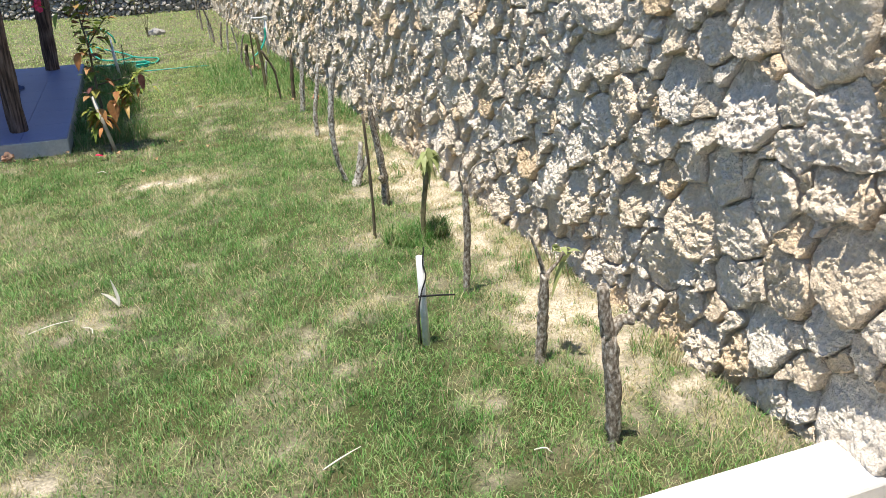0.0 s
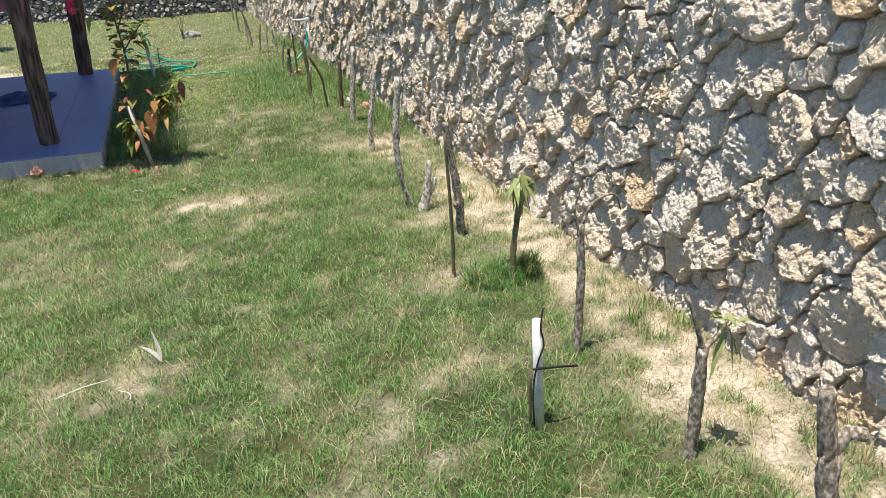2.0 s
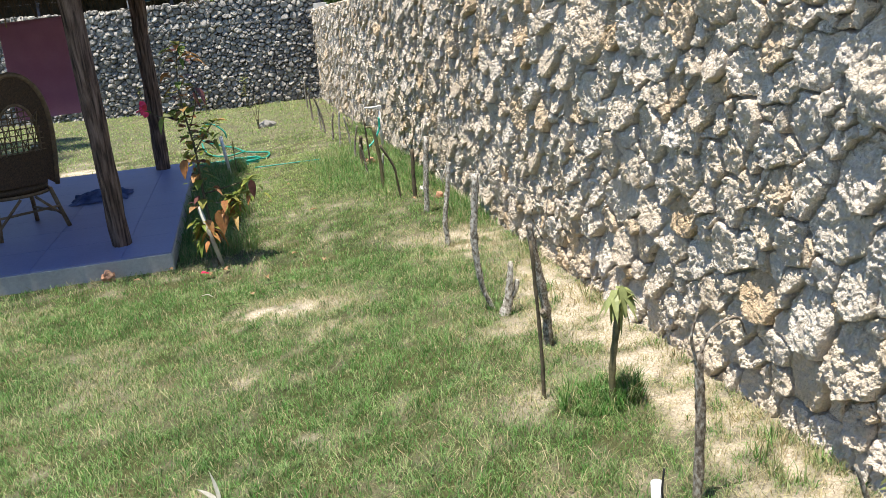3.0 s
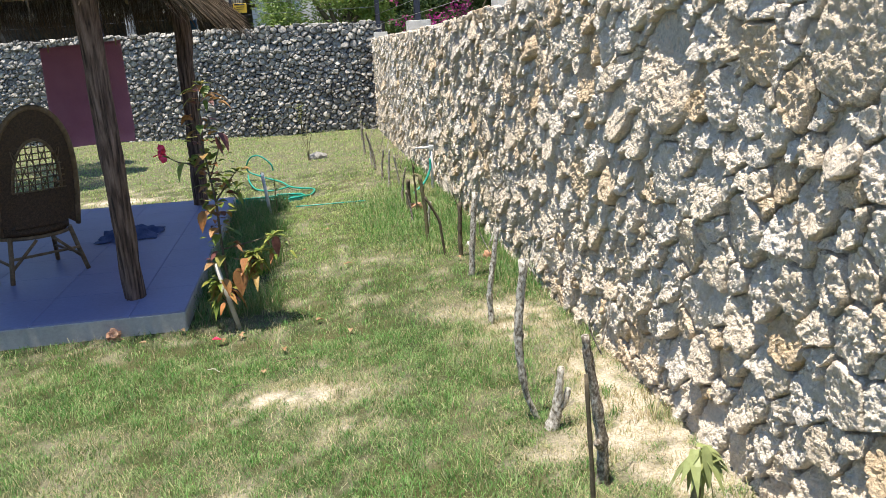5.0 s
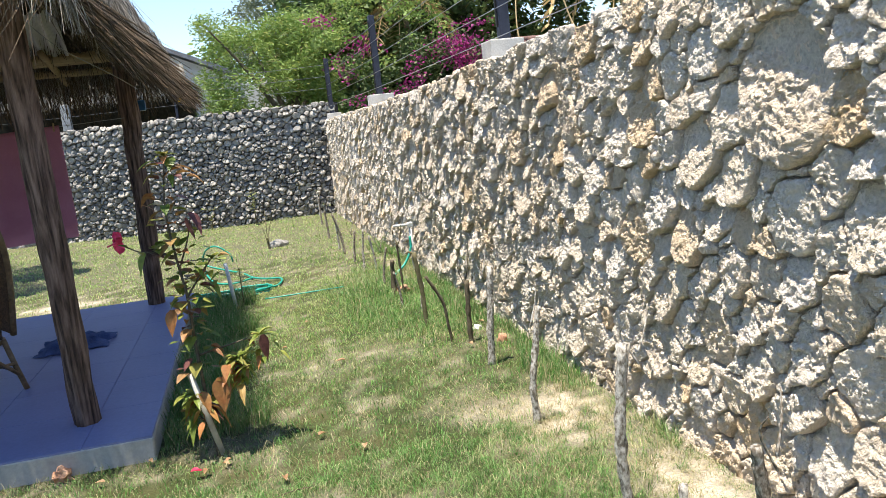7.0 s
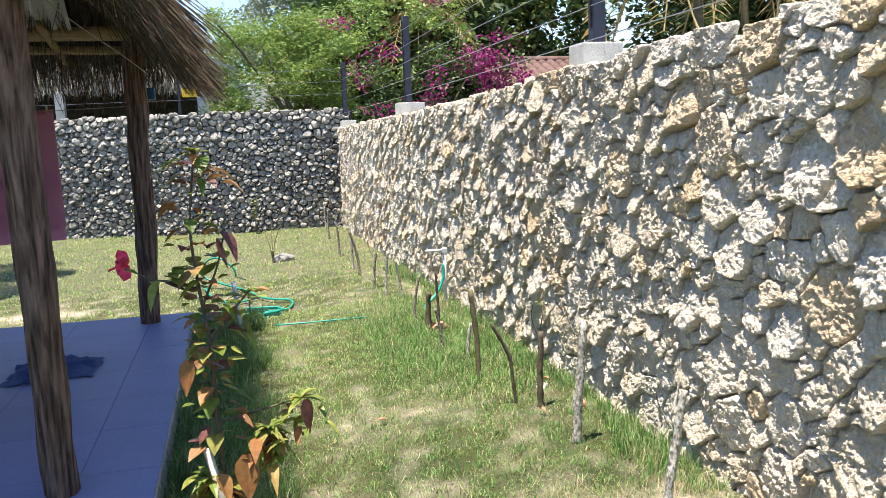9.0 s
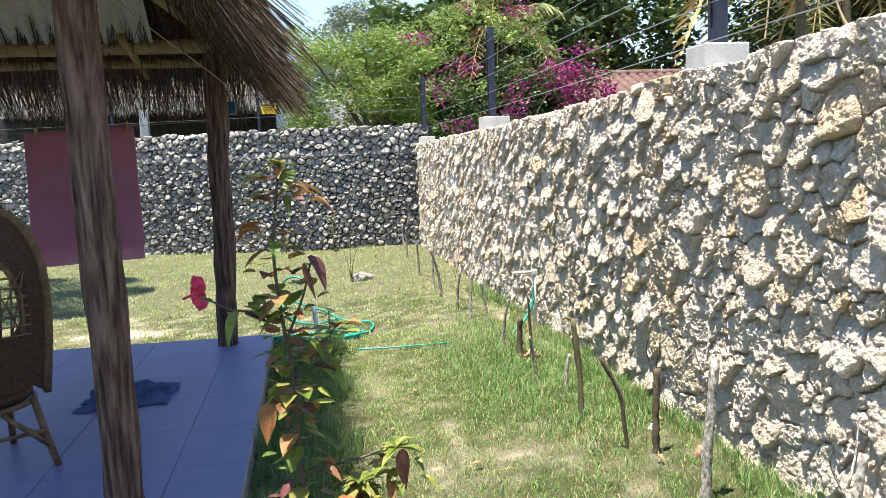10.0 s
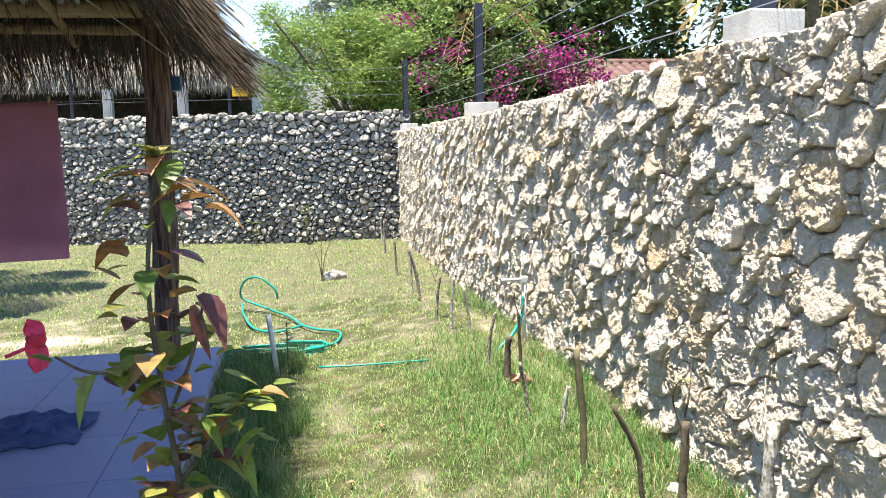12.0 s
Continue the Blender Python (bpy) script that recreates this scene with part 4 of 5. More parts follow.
def strip(points, r, mat, name, parent, sides=7, label=""):
    return part(name, tube(points, r, sides), mat, parent, label, smooth=True)


# rattan armchair, seen from behind
chair = thing("rattan_armchair", (-1.98, 9.02, SLAB_Z), "brown rattan armchair with a high rounded woven back", "chair")
CM = pose(-1.98, 9.02, SLAB_Z, 0, 0, 36)
L3 = lambda pts: [CM @ Vector(p) for p in pts]


def arch(w, top, base, y0, y1, n=22, k=0.62):
    out = []
    for i in range(n + 1):
        a = math.pi * i / n
        x = -w * math.cos(a)
        t = math.sin(a) ** k
        out.append((x * (1.0 - 0.12 * (1 - t)), y0 + (y1 - y0) * t, base + (top - base) * t))
    return out


outer, inner = arch(0.32, 1.28, 0.36, -0.22, -0.42), arch(0.19, 1.05, 0.44, -0.25, -0.39)
strip(L3(outer), 0.021, M_RATTAN, "back_frame", chair)
strip(L3(inner), 0.013, M_RATTAN, "back_frame", chair)
V, F = [], []
for i in range(len(outer)):
    o, q = Vector(outer[i]), Vector(inner[i])
    for d in (0.004, -0.004):
        V += [CM @ (o + Vector((0, d, 0))), CM @ (q + Vector((0, d, 0)))]
for i in range(len(outer) - 1):
    F += [(4 * i, 4 * i + 1, 4 * i + 5, 4 * i + 4), (4 * i + 2, 4 * i + 6, 4 * i + 7, 4 * i + 3)]
part("back_panel", (V, F), M_WEAVE, chair, "tightly woven dark rattan panel")
for k in range(8):
    x = -0.155 + 0.31 * k / 7
    h = 0.66 + 0.37 * math.sqrt(max(0.02, 1 - (x / 0.19) ** 2))
    strip(L3([(x, -0.33, 0.66), (x, -0.37, (0.66 + h) / 2), (x, -0.39, h)]), 0.005, M_RATTAN, "lattice_strip", chair, 5)
for k in range(8):
    z = 0.68 + 0.045 * k
    w = 0.19 * math.sqrt(max(0.05, 1 - max(0, (z - 0.72) / 0.34) ** 2))
    strip(L3([(-w, -0.36 - 0.03 * k / 8, z), (0, -0.365 - 0.03 * k / 8, z), (w, -0.36 - 0.03 * k / 8, z)]), 0.005, M_RATTAN, "lattice_strip", chair, 5)
for s_ in (-1, 1):
    for k in range(4):
        x0 = -0.16 + 0.09 * k
        strip(L3([(s_ * x0, -0.34, 0.67), (s_ * min(0.17, x0 + 0.14), -0.385, 0.98)]), 0.004, M_RATTAN, "lattice_strip", chair, 5)
V, F = [], []
for i in range(9):
    for j in range(7):
        x = -0.19 + 0.38 * i / 8
        V.append(CM @ Vector((x, -0.26 - 0.06 * j / 6 - 0.02 * math.cos(x * 8), 0.4 + 0.27 * j / 6)))
for i in range(8):
    for j in range(6):
        F.append((i * 7 + j, (i + 1) * 7 + j, (i + 1) * 7 + j + 1, i * 7 + j + 1))
part("lower_back_panel", (V, F), M_WEAVE, chair)
seat = bmesh.new()
bmesh.ops.create_cone(seat, cap_ends=True, segments=28, radius1=0.27, radius2=0.28, depth=0.07)
bmesh.ops.bevel(seat, geom=[e for e in seat.edges], offset=0.012, segments=2, affect="EDGES")
bmesh.ops.transform(seat, matrix=CM @ pose(0, 0, 0.36), verts=seat.verts)
part("seat", seat, M_WEAVE, chair, smooth=True)
strip(L3([(0.28 * math.cos(a), 0.28 * math.sin(a), 0.32) for a in [k * math.pi / 14 for k in range(29)]]), 0.014, M_RATTAN, "seat_ring", chair)
for sx in (-1, 1):
    strip(L3([(sx * 0.3, -0.24, 0.62), (sx * 0.34, -0.05, 0.66), (sx * 0.33, 0.2, 0.64), (sx * 0.27, 0.27, 0.5), (sx * 0.25, 0.24, 0.34)]), 0.018, M_RATTAN, "armrest", chair)
    strip(L3([(sx * 0.22, -0.2, 0.34), (sx * 0.25, -0.24, 0.16), (sx * 0.28, -0.28, 0.0)]), 0.018, M_RATTAN, "leg", chair)
    strip(L3([(sx * 0.22, 0.22, 0.34), (sx * 0.24, 0.24, 0.16), (sx * 0.25, 0.26, 0.0)]), 0.018, M_RATTAN, "leg", chair)
    strip(L3([(sx * 0.06, -0.27, 0.3), (sx * 0.26, -0.26, 0.1)]), 0.012, M_RATTAN, "brace", chair)
    strip(L3([(sx * 0.25, -0.22, 0.13), (sx * 0.24, 0.23, 0.13)]), 0.011, M_RATTAN, "brace", chair)
strip(L3([(-0.25, -0.25, 0.18), (0.25, -0.25, 0.18)]), 0.011, M_RATTAN, "brace", chair)

# washing line and towel
line_ob = part("washing_line", tube([(-0.98, 11.42, 1.87), (-1.5, 11.42, 1.85), (-2.6, 11.42, 1.81), (-4.85, 11.42, 1.89)], 0.003, 5), M_WIRE)
tagged(line_ob, "thin washing line strung between two posts", "washing line")


def hanging(name, x0, x1, y, z0, z1, ztop0, ztop1, mat, label, category, seed):
    nx_, nz_ = 26, 22
    V, F = [], []
    for side, dy in ((0, -0.012), (1, 0.012)):
        for i in range(nx_ + 1):
            for j in range(nz_ + 1):
                s, t = i / nx_, j / nz_
                top = ztop0 + (ztop1 - ztop0) * s
                bot = z0 + (z1 - z0) * s + (0.1 if side else 0)
                x = x0 + (x1 - x0) * s + 0.03 * (1 - t) * (0.5 - s)
                wave = 0.018 * math.sin(s * 9 + seed + 2 * t) * (0.3 + t) + 0.02 * noise.noise(Vector((s * 3, t * 2, seed)))
                V.append((x, y + dy * (0.4 + t) + wave, top + (bot - top) * t))
    m_ = (nx_ + 1) * (nz_ + 1)
    for side in (0, 1):
        for i in range(nx_):
            for j in range(nz_):
                q = side * m_ + i * (nz_ + 1) + j
                F.append((q, q + nz_ + 1, q + nz_ + 2, q + 1))
    for i in range(nx_):
        q = i * (nz_ + 1)
        F.append((q, m_ + q, m_ + q + nz_ + 1, q + nz_ + 1))
    ob = part(name, (V, F), mat, smooth=True)
    return tagged(ob, label, category)


hanging("towel", -2.4, -1.58, 11.42, 0.8, 0.83, 1.815, 1.858, M_TOWEL, "mauve bath towel folded over the washing line", "towel", 1.0)
for x, z in ((-1.64, 1.855), (-2.3, 1.82)):
    tagged(part("clothes_peg", box(x - 0.006, 11.4, z - 0.05, x + 0.006, 11.44, z + 0.03, 0.003), M_BEAM), "wooden clothes peg on the washing line", "clothes peg", "pegs")

# crumpled blue cloth on the tiles
V, F = [], []
n = 30
for i in range(n + 1):
    for j in range(n + 1):
        a, b = i / n - 0.5, j / n - 0.5
        e = max(0.0, 1 - (abs(a) * 2) ** 4) * max(0.0, 1 - (abs(b) * 2) ** 4)
        p = Vector((a * 5, b * 5, 2.3))
        V.append((-1.5 + a * 0.52 + 0.06 * noise.noise(p), 10.1 + b * 0.5 + 0.08 * noise.noise(p + Vector((4, 4, 4))), SLAB_Z + 0.006 + e * (0.025 + 0.07 * abs(noise.noise(p * 0.9)) + 0.04 * abs(noise.noise(p * 2.1)))))
for i in range(n):
    for j in range(n):
        F.append((i * (n + 1) + j, (i + 1) * (n + 1) + j, (i + 1) * (n + 1) + j + 1, i * (n + 1) + j + 1))
tagged(part("crumpled_cloth", (V, F), M_BLUECLOTH, smooth=True), "crumpled dark blue cloth dropped on the tiles", "cloth")
# lantern and cable under the eave
lan = thing("lantern", (-0.89, 11.68, 1.94), "small blue plastic lantern hung behind the post", "lantern")
part("body", box(-0.935, 11.64, 1.93, -0.845, 11.72, 2.03, 0.015, 2), M_BLUE, lan)
strip([(-0.89, 11.68, 2.03), (-0.89, 11.68, 2.25)], 0.003, M_BLACK, "cord", lan, 5)
tagged(part("cable", tube(curve_points([(-1.25, 9.2, 2.42), (-1.15, 9.6, 2.3), (-0.98, 10.8, 2.2), (-0.87, 11.45, 2.12)], 5), 0.0035, 5), M_WIRE), "thin loose cable slung under the roof", "cable")
# pale corrugated sheets under the upper thatch
for k in range(4):
    V, F = [], []
    for i in range(181):
        for j in range(2):
            x = -3.6 + (2.2 - 0.37 * k) * i / 180
            V.append((x, 11.42 - 0.4 * j - k * 0.39, 2.46 + 0.34 * j + k * 0.33 + 0.022 * math.cos(i * 0.72)))
    for i in range(180):
        F.append((2 * i, 2 * i + 2, 2 * i + 3, 2 * i + 1))
    part("roof_sheet", (V, F), M_ZINC, shelter, "pale corrugated sheet", smooth=True)

# ---- hibiscus beside the slab ----
hib = thing("hibiscus", (-0.37, 7.4, on(-0.37, 7.4)), "tall thin hibiscus with yellowing leaves and one pink flower", "shrub")
HZ = on(-0.37, 7.4)
stems = [([(-0.355, 7.45, HZ - 0.02), (-0.375, 7.47, 0.25), (-0.39, 7.5, 0.52), (-0.395, 7.52, 0.77), (-0.42, 7.53, 0.98), (-0.435, 7.53, 1.22), (-0.4, 7.53, 1.5)], 0.011, 0.004),
         ([(-0.42, 7.53, 0.98), (-0.52, 7.56, 1.01), (-0.59, 7.58, 1.02), (-0.65, 7.6, 1.05)], 0.005, 0.003),
         ([(-0.395, 7.52, 0.77), (-0.31, 7.52, 0.88), (-0.25, 7.52, 0.95)], 0.006, 0.003),
         ([(-0.385, 7.5, 0.47), (-0.22, 7.5, 0.5), (-0.07, 7.5, 0.53)], 0.006, 0.003),
         ([(-0.37, 7.47, 0.22), (-0.28, 7.47, 0.33), (-0.2, 7.47, 0.42)], 0.006, 0.003),
         ([(-0.365, 7.46, 0.08), (-0.42, 7.45, 0.18), (-0.44, 7.44, 0.27)], 0.006, 0.003),
         ([(-0.41, 7.52, 0.92), (-0.35, 7.5, 1.06), (-0.32, 7.48, 1.17)], 0.005, 0.003)]
for pts, r0, r1 in stems:
    q = curve_points(pts, 5)
    part("stem", tube(q, [r0 + (r1 - r0) * k / (len(q) - 1) for k in range(len(q))], 7), M_BARK_DARK, hib, smooth=True)
hr = random.Random(42)


def hib_leaf(p, way, ln, mat, droop=0.4, wide=0.74):
    part("leaf", leaf_geo(p, way, (0, 0, 1), ln, ln * wide, droop, hr.uniform(-0.2, 0.7), 5), mat, hib)


def hib_mat(old, maroon=0.1):
    r = hr.random()
    return M_HIB_OLD if r < old else (M_HIB_RED if r > 1 - maroon else M_HIB)


# leaves up the stems: stem, from, to, count, share of old leaves
for si, t0, t1, cnt, old in ((0, 0.26, 0.5, 36, 0.55), (0, 0.46, 0.72, 42, 0.25), (0, 0.72, 0.98, 36, 0.5), (1, 0.15, 0.8, 9, 0.05), (2, 0.0, 1.0, 22, 0.1), (6, 0.3, 1.0, 8, 0.0)):
    q = curve_points(stems[si][0], 8)
    for k in range(cnt):
        t = t0 + (t1 - t0) * hr.random()
        p = q[int(t * (len(q) - 1))]
        a = hr.uniform(0, 6.283)
        w = Vector((math.cos(a), math.sin(a), hr.uniform(-0.5, 0.7)))
        hib_leaf(p + w.normalized() * hr.uniform(0.02, 0.09), w, hr.uniform(0.042, 0.09), hib_mat(old), hr.uniform(0.0, 0.55))
# leaf heads at the branch tips: drooping old leaves under narrow young ones
for c, n_old, n_new, old in (((-0.2, 7.47, 0.43), 38, 46, 0.28), ((-0.43, 7.44, 0.28), 40, 46, 0.32), ((-0.07, 7.5, 0.53), 14, 16, 0.3), ((-0.4, 7.53, 1.48), 7, 9, 0.4), ((-0.25, 7.52, 0.95), 7, 6, 0.0)):
    c = Vector(c)
    for k in range(n_old):
        a = hr.uniform(0, 6.283)
        hib_leaf(c + Vector((hr.gauss(0, 0.04), hr.gauss(0, 0.04), hr.uniform(-0.13, 0.01))), (math.cos(a), math.sin(a), hr.uniform(-0.5, 0.3)), hr.uniform(0.055, 0.105), hib_mat(old), hr.uniform(0.3, 1.1), hr.uniform(0.35, 0.6))
    for k in range(n_new):
        a = hr.uniform(0, 6.283)
        hib_leaf(c, (math.cos(a), math.sin(a), hr.uniform(-0.1, 1.2)), hr.uniform(0.06, 0.11), M_HIB, 0.45, 0.3)
for p, w, ln, m_ in (((-0.33, 7.48, 1.19), (0.35, -0.2, -0.5), 0.1, M_HIB_RED), ((-0.34, 7.48, 1.17), (0.3, -0.1, -0.8), 0.09, M_HIB_RED), ((-0.47, 7.5, 0.72), (-0.2, -0.3, -0.9), 0.1, M_HIB_OLD), ((-0.29, 7.42, 0.36), (0.0, -0.2, -0.9), 0.13, M_HIB_OLD), ((-0.4, 7.4, 0.3), (0.3, -0.3, -0.5), 0.09, M_HIB_OLD),
                     ((-0.48, 7.56, 0.75), (0.5, -0.3, -0.2), 0.1, M_HIB_OLD), ((-0.06, 7.47, 0.53), (0.1, -0.1, -0.9), 0.1, M_HIB_RED), ((-0.42, 7.53, 1.4), (-0.9, 0, 0.1), 0.09, M_HIB_OLD), ((-0.56, 7.57, 1.01), (-0.3, -0.2, -0.6), 0.09, M_HIB)):
    hib_leaf(p, w, ln, m_)
def petal_geo(c, w, length, width, seed):
    side = w.cross(Vector((0.2, -1, 0.1))).normalized()
    up = side.cross(w).normalized()
    V, F = [], []
    for i in range(8):
        t = i / 7
        half = width * 0.5 * (0.12 + 0.88 * t ** 0.7) * math.sqrt(max(0.05, 1 - t ** 5))
        for j in range(7):
            s = j / 3 - 1
            ruffle = 0.011 * t * noise.noise(Vector((s * 2.6 + seed * 3, t * 2, seed))) + 0.012 * t * t
            V.append(c + w * (length * t * (1 - 0.1 * s * s)) + side * (half * s) - up * ruffle * 1.6)
    for i in range(7):
        for j in range(6):
            F.append((i * 7 + j, i * 7 + j + 1, i * 7 + j + 8, i * 7 + j + 7))
    return V, F


fc = Vector((-0.67, 7.6, 1.08))
for k in range(5):
    a = 2 * math.pi * k / 5 + 0.3
    w = Vector((-0.4 + 0.45 * math.cos(a), -0.25 - 0.65 * math.cos(a), 0.85 * math.sin(a)))
    V, F = petal_geo(fc, w.normalized(), 0.062, 0.058, k)
    part("petal", (V, F), M_PETAL, hib, "frilled pink petal", smooth=True)
strip([fc, fc + Vector((-0.03, -0.04, 0.0)), fc + Vector((-0.06, -0.06, -0.01))], 0.004, M_PETAL, "stamen", hib, 6)
stake = part("stake", tube([(-0.33, 7.46, -0.08), (-0.43, 7.41, 0.4)], 0.015, 10), M_ZINC, smooth=True)
tagged(stake, "grey plastic pipe stake leaning by the hibiscus", "stake")
tagged(part("stake", tube([(-0.27, 11.25 + 0.05, -0.08), (-0.32, 11.3, 0.4)], 0.018, 10), M_PVC, smooth=True), "grey plastic pipe stake at the slab corner", "stake")
t = thing("young_plant", (-0.2, 11.35, on(-0.2, 11.35)), "small bushy green plant beside the pipe", "plant")
strip([(-0.2, 11.35, -0.06), (-0.2, 11.35, 0.33)], 0.005, M_GREENSTICK, "stem", t, 6)
for k in range(16):
    a = hr.uniform(0, 6.28)
    part("leaf", leaf_geo((-0.2, 11.35, hr.uniform(0.16, 0.34)), (math.cos(a), math.sin(a), hr.uniform(0, 0.7)), (0, 0, 1), hr.uniform(0.06, 0.1), 0.035, 0.3), M_LEAF, t)

# ---- white pipe stake with a tie in the lawn ----
t = thing("pipe_stake", (0.81, 3.33, on(0.81, 3.33)), "white plastic pipe stake with a black strap tied round it", "stake")
z0 = on(0.81, 3.33)
strip([(0.815, 3.33, z0 - 0.04), (0.805, 3.33, 0.2), (0.80, 3.33, 0.38)], 0.015, M_PVC, "pipe", t, 12)
strip(curve_points([(0.785, 3.31, 0.02), (0.78, 3.31, 0.15), (0.795, 3.312, 0.24), (0.815, 3.312, 0.3), (0.805, 3.312, 0.36), (0.815, 3.32, 0.42)], 5), 0.003, M_BLACK, "strap", t, 6)
strip(curve_points([(0.78, 3.31, 0.225), (0.81, 3.31, 0.222), (0.87, 3.31, 0.215), (0.93, 3.31, 0.205)], 4), 0.004, M_BLACK, "strap", t, 6)
strip(curve_points([(0.785, 3.345, 0.2), (0.79, 3.35, -0.02)], 4), 0.006, M_BARK_DARK, "stick", t, 6)

# ---- hose and standpipe ----
hz = lambda x, y: on(x, y) + 0.012
coil = []
for k in range(70):
    a = k * 0.29
    x, y = -0.42 + (0.5 + 0.03 * math.sin(k)) * math.cos(a), 11.98 + (0.16 + 0.02 * math.cos(k * 0.7)) * math.sin(a)
    coil.append((x, max(y, 11.83), hz(x, y) + 0.018 * (k // 22)))
hose = thing("garden_hose", (-0.3, 12.2, on(-0.3, 12.2)), "teal garden hose lying coiled on the lawn", "hose")
strip(coil, 0.0105, M_HOSE, "coil", hose, 7)
strip(curve_points([(-0.06, 11.9, 0.0), (0.16, 12.1, -0.02), (0.22, 12.45, -0.01), (0.05, 12.6, -0.01), (-0.08, 12.86, -0.02), (-0.2, 13.3, -0.02), (-0.45, 13.75, 0.0), (-0.66, 13.9, 0.08), (-0.62, 13.8, 0.25), (-0.48, 13.65, 0.31), (-0.33, 13.6, 0.2), (-0.3, 13.6, 0.1)], 6), 0.0105, M_HOSE, "loop", hose, 7)
strip(curve_points([(-0.08, 12.86, -0.02), (-0.3, 12.7, -0.03), (-0.5, 12.9, -0.03), (-0.62, 13.5, -0.02), (-0.66, 13.9, 0.02)], 6), 0.0105, M_HOSE, "loop", hose, 7)
strip(curve_points([(0.01, 11.36, -0.01), (0.3, 11.3, 0.0), (0.78, 11.29, 0.005)], 6), 0.007, M_HOSE, "run", hose, 7)
tap = thing("standpipe", (1.58, 11.6, 0), "white plastic standpipe with a tap and a teal hose", "standpipe")
strip([(1.58, 11.6, -0.05), (1.58, 11.6, 0.49)], 0.017, M_PVC, "pipe", tap, 10)
strip([(1.6, 11.6, 0.5), (1.4, 11.58, 0.505)], 0.014, M_PVC, "spout", tap, 10)
part("joint", box(1.555, 11.575, 0.47, 1.61, 11.625, 0.525, 0.012, 2), M_PVC, tap)
strip(curve_points([(1.56, 11.57, 0.38), (1.55, 11.55, 0.25), (1.47, 11.5, 0.12), (1.38, 11.45, 0.05), (1.32, 11.42, 0.01)], 6), 0.013, M_HOSE, "hose", tap, 8)


def lump(x, y, z, sx, sy, sz, seed, rough=0.35):
    bm = bmesh.new()
    bmesh.ops.create_icosphere(bm, subdivisions=3, radius=1)
    for v in bm.verts:
        v.co *= 1 + rough * noise.noise(v.co * 1.6 + Vector((seed, seed, 0)))
        v.co = Vector((x + v.co.x * sx, y + v.co.y * sy, z + v.co.z * sz))
    return bm


tagged(part("brick_lump", lump(1.24, 10.57, 0.02, 0.08, 0.05, 0.05, 3, 0.8), M_CLAY), "broken orange clay brick lying in the grass", "brick")
tagged(part("brick_lump", lump(-1.11, 7.5, -0.02, 0.045, 0.03, 0.035, 8, 1.3), M_CLAY), "broken orange clay lump leaning on the slab", "brick")
tagged(part("rock", lump(1.5, 8.42, 0.02, 0.035, 0.03, 0.04, 5), M_CLAY), "small pinkish stone in the grass", "stone")
tagged(part("rock", lump(1.45, 8.85, 0.01, 0.035, 0.03, 0.025, 6), M_BLOCK), "small pale stone in the grass", "stone")
tagged(part("rock", lump(0.33, 15.45, 0.0, 0.13, 0.1, 0.09, 7), M_GREY), "grey stone beside a thin plant", "stone")
# bleached husk and twigs in the lawn
hk = thing("husk", (-0.34, 4.36, on(-0.34, 4.36)), "curled white dry husk on the lawn", "husk")
V, F = leaf_geo((-0.33, 4.34, on(-0.33, 4.34) + 0.01), (-0.1, 0.15, 0.9), (0.9, 0.3, 0.2), 0.15, 0.03, 0.1, 0.8, 6)
part("blade", (V, F), M_STRAWBIT, hk)
V, F = leaf_geo((-0.33, 4.34, on(-0.33, 4.34) + 0.01), (-0.35, 0.1, 0.5), (0.2, 0.8, 0.2), 0.12, 0.025, 0.2, 0.8, 6)
part("blade", (V, F), M_STRAWBIT, hk)
for k, (x, y, a, ln, m_) in enumerate(((0.33, 2.75, 0.5, 0.17, M_STRAWBIT), (0.0, 6.75, 0.2, 0.2, M_BARK_DARK), (-0.42, 6.72, -0.5, 0.09, M_STRAWBIT), (-0.6, 4.2, 0.4, 0.2, M_STRAWBIT), (-0.45, 4.1, 1.9, 0.1, M_STRAWBIT), (0.9, 2.5, -0.4, 0.06, M_STRAWBIT), (-0.25, 6.45, 0.1, 0.12, M_BARK_DARK))):
    pts = [(x + ln * (s - 0.5) * math.cos(a) + 0.01 * math.sin(5 * s), y + ln * (s - 0.5) * math.sin(a) + 0.008 * math.cos(4 * s), on(x, y) + 0.026 + 0.012 * math.sin(3 * s)) for s in (0, 0.25, 0.5, 0.75, 1)]
    tagged(part("twig", tube(pts, [0.0022, 0.0026, 0.0024, 0.002, 0.0012], 6), m_), "dry broken twig lying on the lawn" if m_ is M_BARK_DARK else "bleached dry twig lying on the lawn", "twig", "twigs")
lr = random.Random(9)
for k, (x, y) in enumerate([(-0.88, 7.3), (-0.7, 7.48), (-0.33, 7.26), (-0.29, 7.3), (-0.4, 7.22), (0.3, 10.0), (0.45, 8.6), (-0.05, 6.95), (0.15, 7.35), (0.35, 7.1), (-0.15, 6.6), (1.26, 8.4), (1.5, 8.95), (0.1, 9.3), (-0.6, 13.3), (-2.3, 15.0), (-1.6, 12.7)]):
    w = lr.uniform(0, 6.28)
    V, F = leaf_geo((x, y, on(x, y) + 0.03), (math.cos(w), math.sin(w), 0.15), (0, 0, 1), lr.uniform(0.04, 0.075), 0.03, 0.2, lr.uniform(0.4, 0.9), 5)
    tagged(part("fallen_leaf", (V, F), M_DEADLEAF), "curled brown fallen leaf on the lawn", "leaf", "fallen leaves")
